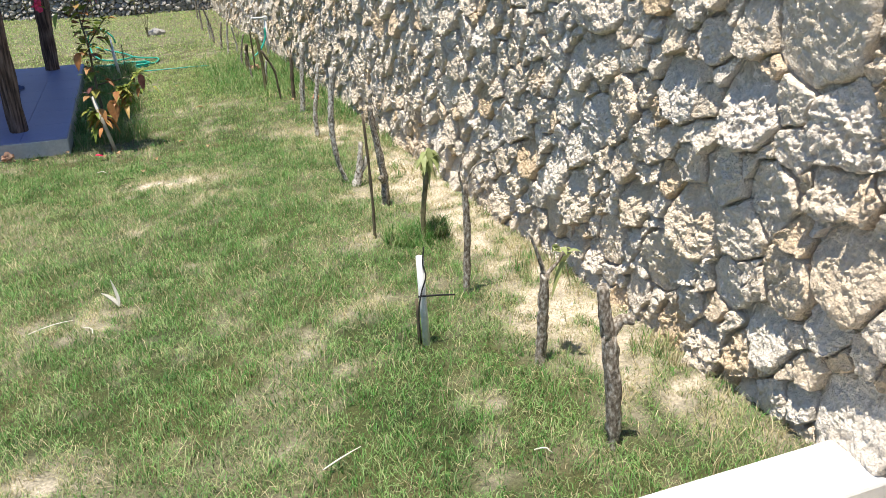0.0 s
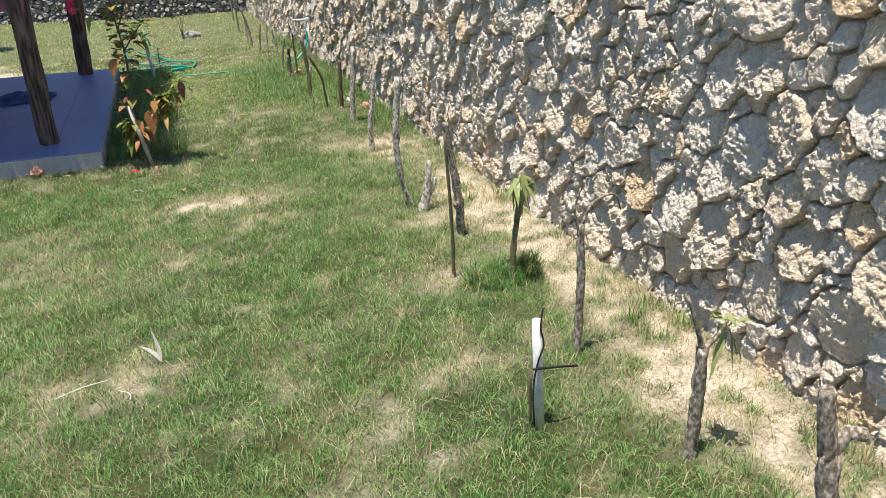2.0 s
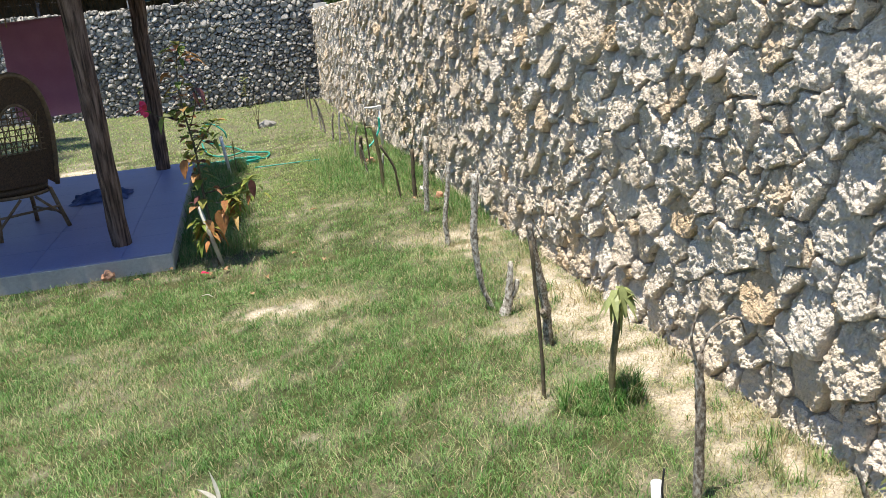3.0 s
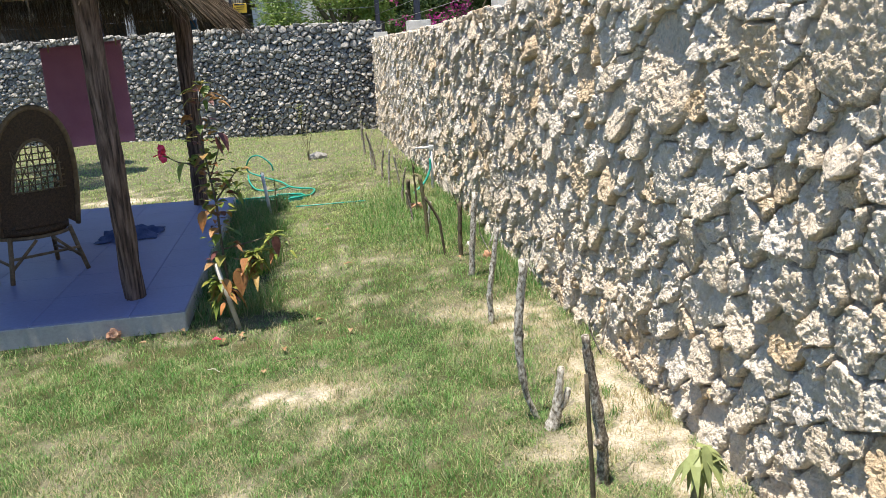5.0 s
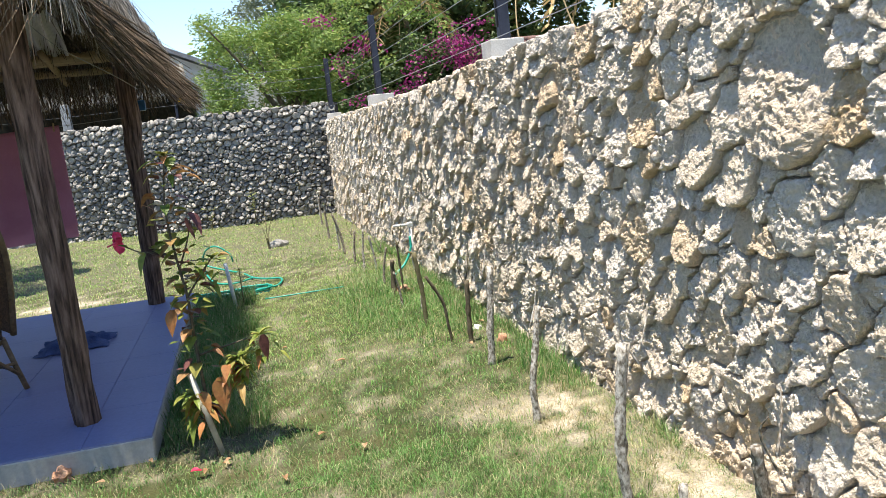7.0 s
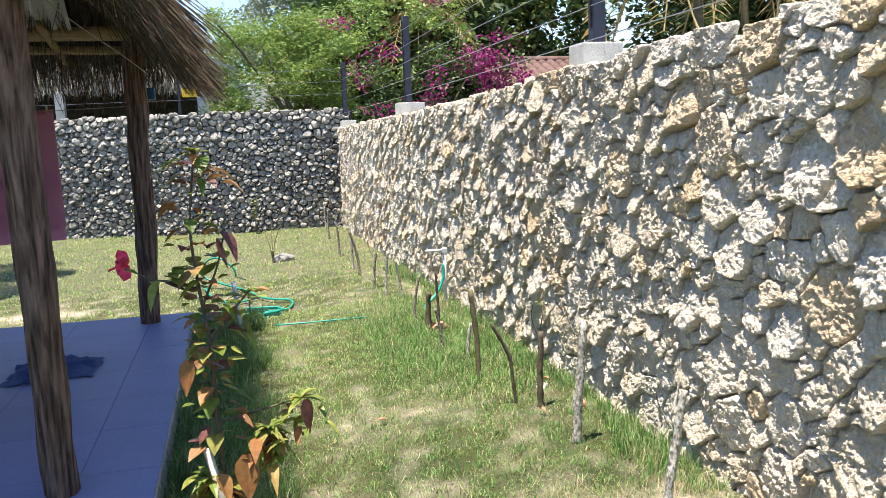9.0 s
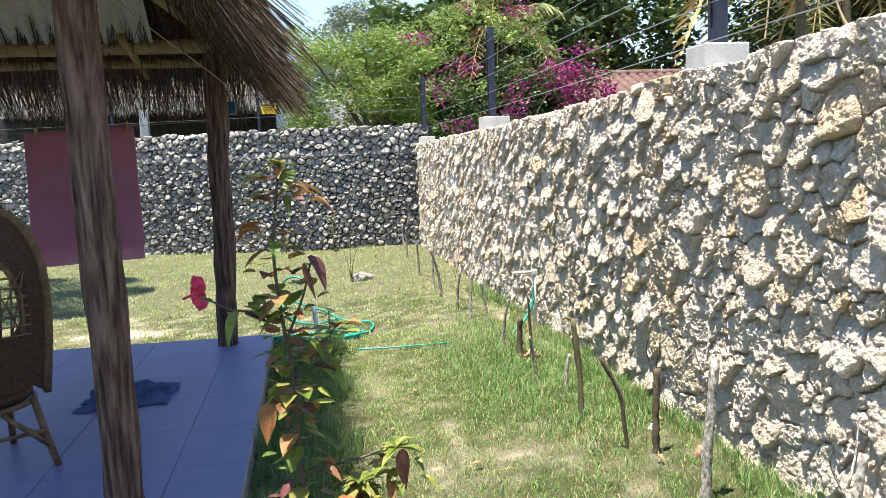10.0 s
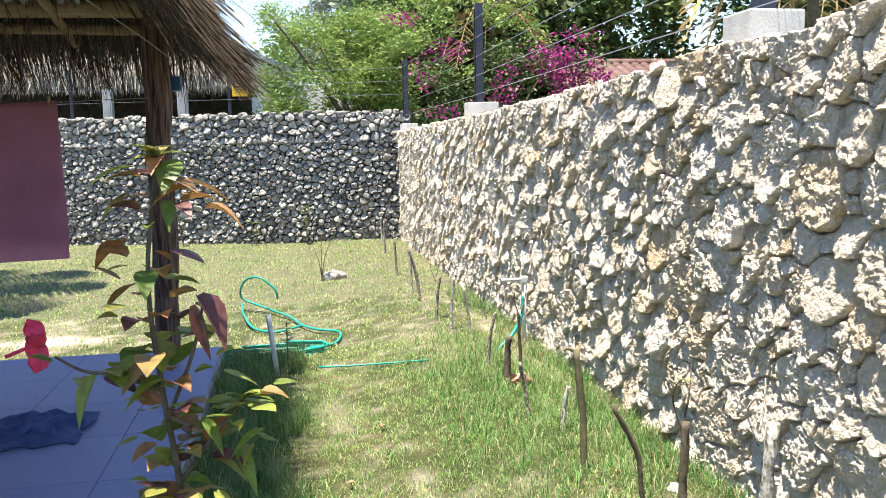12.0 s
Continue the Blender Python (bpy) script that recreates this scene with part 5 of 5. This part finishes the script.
V, F = leaf_geo((-0.43, 7.2, on(-0.43, 7.2) + 0.035), (-0.6, -0.4, 0.3), (0, 0, 1), 0.06, 0.045, 0.1, 0.6, 5)
tagged(part("fallen_flower", (V, F), M_PETAL), "wilted pink flower fallen on the grass", "flower")


def shrub(x, y, h, n_stem, n_leaf, ln, seed, label, spread=0.12):
    t = thing("young_plant", (x, y, on(x, y)), label, "plant", "young plants on the lawn")
    rng = random.Random(seed)
    for k in range(n_stem):
        a = rng.uniform(0, 6.28)
        top = Vector((x + spread * math.cos(a), y + spread * math.sin(a), h * rng.uniform(0.7, 1)))
        pts = curve_points([(x, y, on(x, y) - 0.02), (x + (top.x - x) * 0.3, y + (top.y - y) * 0.3, top.z * 0.5), top], 4)
        part("stem", tube(pts, [0.008, 0.007, 0.006, 0.006, 0.005, 0.005, 0.004, 0.004, 0.003][:len(pts)], 6), M_GREENSTICK, t)
        for _ in range(n_leaf):
            p = pts[rng.randrange(len(pts) // 3, len(pts))]
            b = rng.uniform(0, 6.28)
            part("leaf", leaf_geo(p, (math.cos(b), math.sin(b), rng.uniform(0.1, 0.8)), (0, 0, 1), ln * rng.uniform(0.7, 1.2), ln * 0.4, 0.3, 0.2, 3), M_LEAF, t)
    return t


shrub(0.19, 15.4, 0.55, 4, 2, 0.07, 3, "thin sparse young shrub on the far lawn")
shrub(0.1, 19.55, 0.75, 3, 9, 0.11, 4, "leafy young plant against the far wall")
shrub(-2.0, 20.2, 0.6, 3, 6, 0.1, 5, "leafy young plant against the far wall")
shrub(-0.75, 19.8, 0.4, 3, 6, 0.1, 6, "leafy young plant against the far wall")

# ---- fence on the walls ----
for k, (x0, x1, y0, y1, z1) in enumerate(((1.765, 2.02, 8.88, 9.1, 2.04), (1.75, 2.08, 14.2, 14.42, 1.99), (1.72, 1.98, 19.15, 19.4, 1.95))):
    tagged(part("cement_block", box(x0, y0, 1.8, x1, y1, z1, 0.01, 2), M_BLOCK), "pale rough cement block set on the wall top", "block", "blocks on the wall")
FENCE = [(1.93, 3.4, 1.84, 3.1), (1.93, 9.05, 2.04, 3.2), (1.93, 14.45, 1.9, 3.05), (1.83, 19.4, 1.95, 3.0)]
for k, (x, y, za, zb) in enumerate(FENCE):
    t = thing("fence_post", (x, y, za), "dark blue steel fence post standing on the wall", "fence post", "fence posts")
    part("post", box(x - 0.04, y - 0.04, za - 0.1, x + 0.04, y + 0.04, zb, 0.008, 2), M_STEEL, t)
    part("insulator_strip", box(x - 0.052, y - 0.012, za + 0.1, x - 0.04, y + 0.012, zb - 0.06, 0.003), M_BLACK, t)
for k in range(5):
    z = 2.06 + 0.2 * k
    w = part("fence_wire", tube([(1.885, -1.5, z + 0.05)] + [(x - 0.047, y, z + 0.01 * j) for j, (x, y, _, _) in enumerate(FENCE)], 0.0032, 5), M_WIRE)
    tagged(w, "taut bare fence wire along the wall top", "wire", "fence wires")
far_posts = []
for k, x in enumerate((-1.12, -3.9, -6.8)):
    y = NORTH_A.y + (NORTH_A.x - x) * 0.2921 + 0.17
    far_posts.append((x, y))
    t = thing("fence_post", (x, y, 2.0), "slim dark fence post on the far wall", "fence post", "far fence posts")
    part("post", box(x - 0.025, y - 0.025, 2.08, x + 0.025, y + 0.025, 3.05, 0.006), M_STEEL, t)
for k in range(3):
    z = 2.45 + 0.22 * k
    tagged(part("fence_wire", tube([(1.79, 19.45, z)] + [(x, y - 0.03, z) for x, y in far_posts], 0.0035, 5), M_WIRE), "taut bare fence wire above the far wall", "wire", "fence wires")
sg = thing("warning_sign", (-0.93, 20.39, 2.5), "small yellow warning sign hung on the fence wires", "sign")
M_YELLOW = material("yellow_sign", [(0.75, 0.42, 0.03), (0.8, 0.48, 0.05)], scale=9, rough=0.5, fine=40, fine_amount=0.1, bump=0)
part("plate", box(-1.06, 20.385, 2.5, -0.79, 20.405, 2.69, 0.003), M_YELLOW, sg)
for k, (a, b, z) in enumerate(((-1.04, -0.83, 2.665), (-1.0, -0.84, 2.615), (-1.0, -0.86, 2.575))):
    part("text_bar", box(a, 20.377, z - (0.014 if k == 0 else 0.007), b, 20.384, z + (0.014 if k == 0 else 0.007)), M_BLACK, sg)

# ---- beyond the walls ----
def leaf_cloud(name, clumps, size, seed, flat=0.5, aspect=0.45):
    """Leaves as folded diamonds, scattered in uneven clumps (centre, radii, count)."""
    rng = np.random.default_rng(seed)
    P = []
    for c, r, n_ in clumps:
        d = rng.normal(0, 1, (n_, 3))
        d /= np.linalg.norm(d, axis=1)[:, None]
        rad = rng.uniform(0.35, 1.0, n_) ** 0.6 * (1 + 0.25 * rng.normal(0, 1, n_))
        P.append(np.asarray(c) + d * rad[:, None] * np.asarray(r))
    P = np.concatenate(P)
    n_ = len(P)
    w = rng.normal(0, 1, (n_, 3))
    w[:, 2] = w[:, 2] * flat - 0.25
    w /= np.linalg.norm(w, axis=1)[:, None]
    s = np.cross(w, rng.normal(0, 1, (n_, 3)))
    s /= np.linalg.norm(s, axis=1)[:, None]
    L_ = (size * rng.uniform(0.6, 1.4, n_))[:, None]
    V = np.stack([P, P + w * L_ * 0.45 + s * L_ * aspect / 2, P + w * L_, P + w * L_ * 0.45 - s * L_ * aspect / 2], 1).reshape(-1, 3)
    i0 = np.arange(n_)[:, None] * 4
    return fast_mesh(name, V, (i0 + np.array([[0, 1, 2, 3]])).ravel(), 4)


def foliage(name, stops, isl, tl=0.3):
    return material(name, stops, scale=1.2, rough=0.5, fine=6, fine_amount=0.25, bump=0, vary="island", vary_stops=isl, vary_mix=0.6, through_light=tl)


M_FERN = foliage("feathery_green", [(0.13, 0.24, 0.04), (0.25, 0.36, 0.09)], [(0.07, 0.15, 0.025), (0.25, 0.37, 0.1), (0.36, 0.46, 0.18), (0.15, 0.26, 0.05), (0.46, 0.42, 0.12)])
M_DARKG = foliage("dark_green", [(0.025, 0.05, 0.015), (0.07, 0.11, 0.03)], [(0.02, 0.045, 0.015), (0.08, 0.13, 0.035), (0.04, 0.08, 0.02), (0.16, 0.2, 0.07)], 0.15)
M_MIDG = foliage("middle_green", [(0.05, 0.1, 0.025), (0.12, 0.18, 0.05)], [(0.03, 0.07, 0.02), (0.13, 0.2, 0.06), (0.07, 0.12, 0.03), (0.24, 0.28, 0.1)], 0.2)
M_MAG = foliage("magenta_bract", [(0.28, 0.02, 0.13), (0.4, 0.045, 0.21)], [(0.16, 0.01, 0.07), (0.44, 0.055, 0.25), (0.32, 0.045, 0.22), (0.15, 0.02, 0.06)], 0.3)
# grey-green leaves with the distance haze mixed into their colour
M_HAZE = foliage("hazed_grey_green", [(0.12, 0.15, 0.09), (0.2, 0.24, 0.15)], [(0.1, 0.13, 0.09), (0.22, 0.26, 0.17)], 0.2)
M_PALM = foliage("palm_green", [(0.07, 0.12, 0.03), (0.16, 0.2, 0.06)], [(0.05, 0.09, 0.025), (0.2, 0.26, 0.08), (0.35, 0.33, 0.14), (0.1, 0.16, 0.04)], 0.2)
M_PALMDRY = foliage("palm_dry", [(0.36, 0.26, 0.12), (0.5, 0.38, 0.2)], [(0.3, 0.2, 0.09), (0.55, 0.43, 0.24), (0.42, 0.3, 0.1)], 0.2)


def tree(x, y, h, clumps, size, mat, seed, label, trunk_r=0.12, category="tree", limbs=7, name="tree", aspect=0.45):
    t = thing(name, (x, y, -0.05), label, category)
    rng = random.Random(seed)
    fork = h * 0.38
    geos = [tube(curve_points([(x, y, -0.1), (x + 0.05, y, fork * 0.5), (x - 0.03, y, fork)], 4), [trunk_r * (1.2 - 0.06 * k) for k in range(9)], 9, 0.15, seed)]
    part("trunk", geos[0], M_BARK_DARK, t, smooth=True)
    for k in range(min(limbs, len(clumps))):
        c = Vector(clumps[k * len(clumps) // max(1, limbs)][0])
        a = Vector((x, y, fork * rng.uniform(0.8, 1)))
        mid = a.lerp(c, 0.5) + Vector((0, 0, 0.15))
        pts = curve_points([a, mid, c], 4)
        part("limb", tube(pts, [trunk_r * 0.6 * (1 - 0.1 * j) for j in range(len(pts))], 6), M_BARK_DARK, t, smooth=True)
    tagged(part("crown", leaf_cloud("crown", clumps, size, seed, aspect=aspect), mat, t), kind="stuff")
    return t


def clump_field(rng, n_, x, y, z, r, count):
    return [((rng.uniform(*x), rng.uniform(*y), rng.uniform(*z)), (r * rng.uniform(0.6, 1.3), r * rng.uniform(0.6, 1.3), r * rng.uniform(0.4, 0.9)), count) for _ in range(n_)]


rg = random.Random(77)
cl = clump_field(rg, 100, (-0.45, 2.6), (22.8, 24.6), (2.1, 4.5), 0.42, 300)
tree(1.3, 23.3, 5.0, cl, 0.1, M_FERN, 5, "bright green feathery-leaved tree behind the far wall", aspect=0.3)
cl = clump_field(rg, 8, (-0.7, 0.6), (25.5, 27), (1.8, 2.9), 0.4, 160)
tree(0.0, 26.2, 3.2, cl, 0.12, M_FERN, 6, "light green shrubby tree before a white house", aspect=0.35)
cl = clump_field(rg, 60, (0.3, 7.5), (40, 46), (3.5, 8.6), 0.9, 420)
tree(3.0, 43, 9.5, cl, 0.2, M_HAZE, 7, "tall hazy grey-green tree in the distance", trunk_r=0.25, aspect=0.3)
cl = clump_field(rg, 18, (-7, 0.5), (46, 50), (2.0, 6.5), 1.3, 160)
tree(-3.0, 48, 7, cl, 0.35, M_FERN, 17, "distant round green tree", trunk_r=0.25)
for k, (x, y, z0_, z1_, w) in enumerate(((5.0, 27, 2.0, 7.5, 2.2), (9.0, 28.5, 2.5, 8.5, 2.6), (13.5, 26, 2.0, 8.5, 2.6), (3.2, 25.5, 2.0, 5.6, 1.4), (17, 22, 1.5, 8.0, 2.6), (6.5, 30, 3.0, 9.0, 2.6), (12, 20, 1.5, 6.5, 1.6))):
    cl = clump_field(rg, 60, (x - w, x + w), (y - 1.3, y + 1.3), (z0_, z1_), 0.75, 230)
    tree(x, y, z1_, cl, 0.24, M_DARKG if k % 2 == 0 else M_MIDG, 30 + k, "dense dark green tree beyond the garden", trunk_r=0.2)
cl = clump_field(rg, 44, (2.7, 5.4), (27.0, 29), (2.0, 5.4), 0.7, 230)
tree(4.0, 28.0, 5.6, cl, 0.2, M_MIDG, 47, "dense green tree behind the feathery one", trunk_r=0.15)
# bougainvillea over the corner
cl = clump_field(rg, 44, (2.1, 5.6), (19.6, 21.2), (1.6, 3.3), 0.36, 190)
bg = tree(3.6, 20.6, 3.0, cl, 0.085, M_DARKG, 50, "sprawling bougainvillea with magenta bracts over the wall corner", trunk_r=0.06, category="shrub", name="bougainvillea")
mg = [((2.7, 20.0, 3.2), (0.3, 0.2, 0.2), 150), ((4.55, 19.9, 3.05), (0.42, 0.25, 0.26), 620), ((5.0, 19.8, 2.9), (0.36, 0.25, 0.3), 420), ((4.75, 19.7, 2.55), (0.3, 0.2, 0.25), 260), ((5.45, 19.7, 2.7), (0.12, 0.1, 0.14), 150),
      ((2.75, 19.3, 2.1), (0.5, 0.15, 0.14), 170), ((3.6, 19.4, 2.6), (0.18, 0.15, 0.3), 130), ((3.4, 19.5, 2.15), (0.3, 0.15, 0.2), 160), ((2.2, 20.4, 3.0), (0.2, 0.2, 0.2), 80), ((2.3, 20.0, 2.7), (0.15, 0.15, 0.15), 60),
      ((4.2, 21.4, 4.55), (0.25, 0.2, 0.16), 120), ((3.05, 21.6, 4.6), (0.2, 0.2, 0.14), 90), ((2.0, 20.8, 3.9), (0.3, 0.2, 0.14), 90), ((5.2, 20.4, 3.6), (0.4, 0.2, 0.1), 90)]
tagged(part("bract_mass", leaf_cloud("bract_mass", [(c, tuple(1.35 * q for q in r), n_) for c, r, n_ in mg], 0.06, 61, aspect=0.8), M_MAG, bg, "magenta papery bracts"), kind="stuff")
cl = clump_field(rg, 20, (1.8, 5.2), (21.0, 22.2), (2.8, 4.7), 0.35, 130)
tagged(part("crown", leaf_cloud("crown", cl, 0.1, 62), M_FERN, bg), kind="stuff")


def frond(base, yaw, length, arch_, rng, drop, V, L):
    d = Vector((math.cos(yaw), math.sin(yaw), 0))
    side = Vector((-d.y, d.x, 0))
    prev = None
    n_ = 26
    spine = []
    for k in range(n_ + 1):
        t = k / n_
        p = Vector(base) + d * (length * t * (1 - 0.25 * t)) + Vector((0, 0, arch_ * math.sin(t * 2.0) - drop * t * t))
        spine.append(p)
        if k > 2:
            ll = length * 0.32 * math.sin(math.pi * min(1, 0.12 + t * 0.86))
            for s in (-1, 1):
                tip = p + side * (s * ll * 0.8) + d * ll * 0.45 + Vector((0, 0, -ll * rng.uniform(0.25, 0.7)))
                mid = p.lerp(tip, 0.5) + Vector((0, 0, 0.06 * ll))
                o = len(V)
                wv = d * 0.022 * length / 2
                V += [p - wv, p + wv, mid + wv * 1.2, mid - wv * 1.2, tip]
                L += [o, o + 1, o + 2, o, o + 2, o + 3, o + 3, o + 2, o + 4]
    return spine


def palm(x, y, h, n_, length, seed, label, dry=4):
    t = thing("palm", (x, y, -0.05), label, "palm tree", "palms beyond the walls")
    rng = random.Random(seed)
    part("trunk", tube(curve_points([(x, y, -0.1), (x + 0.1, y, h * 0.5), (x, y, h)], 6), [0.1 - 0.003 * k for k in range(13)], 10, 0.12, seed), M_BARK_DARK, t, smooth=True)
    for k in range(n_ + dry):
        V, L = [], []
        isdry = k >= n_
        sp = frond((x, y, h), k * 2.4 + rng.uniform(-0.3, 0.3), length * rng.uniform(0.8, 1.15), length * (0.1 if isdry else rng.uniform(0.2, 0.5)), rng, length * (1.0 if isdry else rng.uniform(0.25, 0.8)), V, L)
        fr = tagged(part("frond", fast_mesh("frond", [tuple(v) for v in V], L, 3), M_PALMDRY if isdry else M_PALM, t, "dry hanging palm frond" if isdry else ""), kind="stuff")
        part("rib", tube(sp[::4], 0.012, 5), M_PALMDRY, fr)


palm(8.4, 29.4, 5.4, 13, 2.2, 3, "leafy palm with hanging dry fronds beyond the wall")
palm(4.6, 24.5, 4.8, 12, 2.0, 4, "leafy palm with hanging dry fronds beyond the wall", 7)
palm(6.6, 15.5, 4.4, 12, 2.0, 5, "palm with drooping fronds beyond the side wall", 6)
palm(9.5, 18.5, 4.8, 12, 2.2, 6, "palm with drooping fronds beyond the side wall", 5)
palm(1.9, 27.5, 3.9, 9, 1.6, 7, "yellowing palm between the far trees", 4)
palm(2.6, 31.0, 4.3, 6, 1.4, 8, "yellowing palm between the far trees", 5)
palm(7.6, 11.8, 5.6, 11, 2.2, 9, "palm with drooping fronds beyond the side wall", 4)
# out-of-view palm, added for the frond shadows on the far lawn
palm(-5.2, 15.3, 5.6, 8, 2.7, 10, "unseen tall palm added to throw frond shadows on the lawn", 3)
cl = clump_field(rg, 24, (8, 16), (10, 17), (1.2, 4.0), 0.8, 170)
tree(12, 13.5, 4.5, cl, 0.18, M_FERN, 71, "green bushes beyond the side wall", trunk_r=0.12)
for k, (pts) in enumerate((((2.15, 8.2, 1.7), (2.12, 8.3, 2.1), (2.05, 8.42, 2.45)), ((2.2, 7.7, 1.7), (2.2, 7.72, 2.05), (2.24, 7.7, 2.3)), ((2.2, 9.4, 1.7), (2.2, 9.5, 2.2), (2.3, 9.7, 2.6)))):
    tagged(part("cane", tube(curve_points([(pts[0][0], pts[0][1], -0.05)] + list(pts), 5), [0.007] * 10 + [0.005] * 6, 6), M_PALMDRY if k != 1 else M_GREENSTICK, smooth=True), "pale bent palm rib rising behind the wall", "cane", "canes")

# house with the clay tile roof
hs = thing("tiled_house", (9.2, 26.0, 0), "low house with a red-brown clay tile roof", "house")
part("wall", box(6.6, 24.8, -0.1, 13.5, 28.0, 2.9, 0.01), M_WHITE, hs)
M_ROOFTILE = material("clay_tile", [(0.14, 0.08, 0.07), (0.2, 0.12, 0.105)], scale=6, rough=0.85, fine=30, fine_amount=0.3, bump=0.3, vary="object", vary_stops=[(0.13, 0.072, 0.065), (0.23, 0.15, 0.138), (0.17, 0.1, 0.09)], vary_mix=0.6)
part("roof_deck", ([(6.4, 24.2, 2.86), (13.8, 24.2, 2.86), (13.8, 26.1, 3.64), (6.4, 26.1, 3.64), (6.4, 28.2, 2.86), (13.8, 28.2, 2.86)], [(0, 1, 2, 3), (3, 2, 5, 4)]), M_ROOFTILE, hs)
V, F = [], []
for j in range(2):
    for k in range(8):
        a = math.pi * k / 7
        rr = 0.13 if j == 0 else 0.105
        V.append((rr * math.cos(a), 0.44 * j, rr * 0.75 * math.sin(a) + 0.165 * j))
for k in range(7):
    F.append((k, k + 1, 8 + k + 1, 8 + k))
F.append(tuple(range(7, -1, -1)))
tile_me = mesh_of("tile", V, F, True)
tile_me.materials.append(M_ROOFTILE)
for r_ in range(5):
    for c_ in range(28):
        o = part("tile", tile_me, None, hs)
        o.matrix_basis = pose(6.5 + 0.26 * c_, 24.2 + 0.385 * r_, 2.88 + 0.158 * r_)
for k in range(18):
    strip([(6.45 + 0.41 * k, 26.1, 3.67), (6.45 + 0.41 * k + 0.43, 26.1, 3.69)], [0.12, 0.1], M_ROOFTILE, "ridge_tile", hs, 10)
# white house and its outbuilding
hs = thing("white_house", (-1.6, 30.0, 0), "white rendered house with a grey gable roof", "house")
part("wall", box(-6.5, 29.5, -0.1, 2.0, 36, 3.45, 0.01), M_WHITE, hs)
M_SLATE = material("grey_roof", [(0.2, 0.21, 0.23), (0.3, 0.31, 0.33)], scale=4, rough=0.8, fine=20, fine_amount=0.3, bump=0.2)
part("roof", ([(-3.4, 29.0, 5.4), (0.3, 29.0, 3.75), (0.3, 36, 3.75), (-3.4, 36, 5.4), (-7, 29.0, 3.75), (-7, 36, 3.75), (-3.4, 29.0, 5.28), (0.3, 29.0, 3.6), (-7, 29.0, 3.6)], [(0, 1, 2, 3), (0, 3, 5, 4), (0, 6, 7, 1), (0, 4, 8, 6)]), M_SLATE, hs)
part("gable", ([(-6.6, 29.48, 3.4), (0.0, 29.48, 3.4), (0.0, 29.48, 3.7), (-3.4, 29.48, 5.25), (-6.6, 29.48, 3.7)], [(0, 1, 2, 3, 4)]), M_WHITE, hs)
# second thatched shelter behind the far wall
sh = thing("thatched_shelter", (-4.4, 22.8, 0), "neighbouring shelter with a low thatched roof behind the far wall", "shelter")
for x, m_ in ((-3.57, M_CONCRETE), (-2.0, M_CONCRETE), (-6.6, M_CONCRETE)):
    y = 22.6 if x < -2.5 else 21.2
    part("pillar", box(x - 0.09, y, -0.1, x + 0.09, y + 0.18, 2.8, 0.01), m_, sh)


# lighter thatch copy: sunlight on the fringe is put into the colour
M_THATCH_SUNLIT = material("sunlit_thatch", [(0.42, 0.38, 0.31), (0.58, 0.54, 0.47)], scale=5, rough=0.9, fine=40, fine_amount=0.3, bump=0, vary="island",
                         vary_stops=[(0.34, 0.3, 0.24), (0.62, 0.58, 0.52), (0.5, 0.46, 0.4)], vary_mix=0.6)


def fr2(rng):
    x = rng.uniform(-7.5, -1.0)
    return Vector((x, 22.8 + rng.uniform(-0.1, 0.5), 3.02 + rng.uniform(0, 0.5))), Vector((rng.gauss(0, 0.12), -0.35, -1)).normalized(), 1.0


tagged(part("thatch_fringe", straws(9000, 91, fr2, 0.008, (0.2, 0.36)), M_THATCH_SUNLIT, sh, "palm fringe, coloured pale as if sunlit"), kind="stuff")
part("roof_layer", ([(-7.6, 22.7, 3.05), (-0.9, 22.7, 3.05), (-2.5, 25, 4.6), (-6, 25, 4.6), (-7.6, 28, 3.0), (-0.9, 28, 3.0)], [(0, 1, 2, 3), (3, 2, 5, 4), (1, 5, 2), (0, 3, 4)]), M_THATCH_SHADED, sh)
# added near-black panel standing in for the shade beneath the neighbouring roof
part("shade_backing", box(-9.8, 26.5, -0.1, -1.0, 26.7, 3.0), M_DARKCORE, sh)
# gravel beside the kerb
rng = np.random.default_rng(4)
V, F = [], []
for k in range(14000):
    x, y = rng.uniform(-1.6, 1.66), rng.uniform(-0.2, 1.92)
    r = rng.uniform(0.006, 0.019)
    o = len(V)
    z = on(x, y) + r * 0.3
    for a, b, c in ((1, 0, 0), (0.2, 1, 0.1), (-1, 0.1, 0), (-0.1, -1, 0), (0.1, 0, 0.7), (0, 0, -0.6)):
        q = rng.uniform(0.7, 1.3)
        V.append((x + r * a * q, y + r * b * q, z + r * c * q))
    for f in ((0, 1, 4), (1, 2, 4), (2, 3, 4), (3, 0, 4), (1, 0, 5), (2, 1, 5), (3, 2, 5), (0, 3, 5)):
        F.append(tuple(o + i for i in f))
tagged(part("gravel", (V, F), M_STONE_REST), "pale coral gravel beside the white kerb", "gravel", kind="stuff")
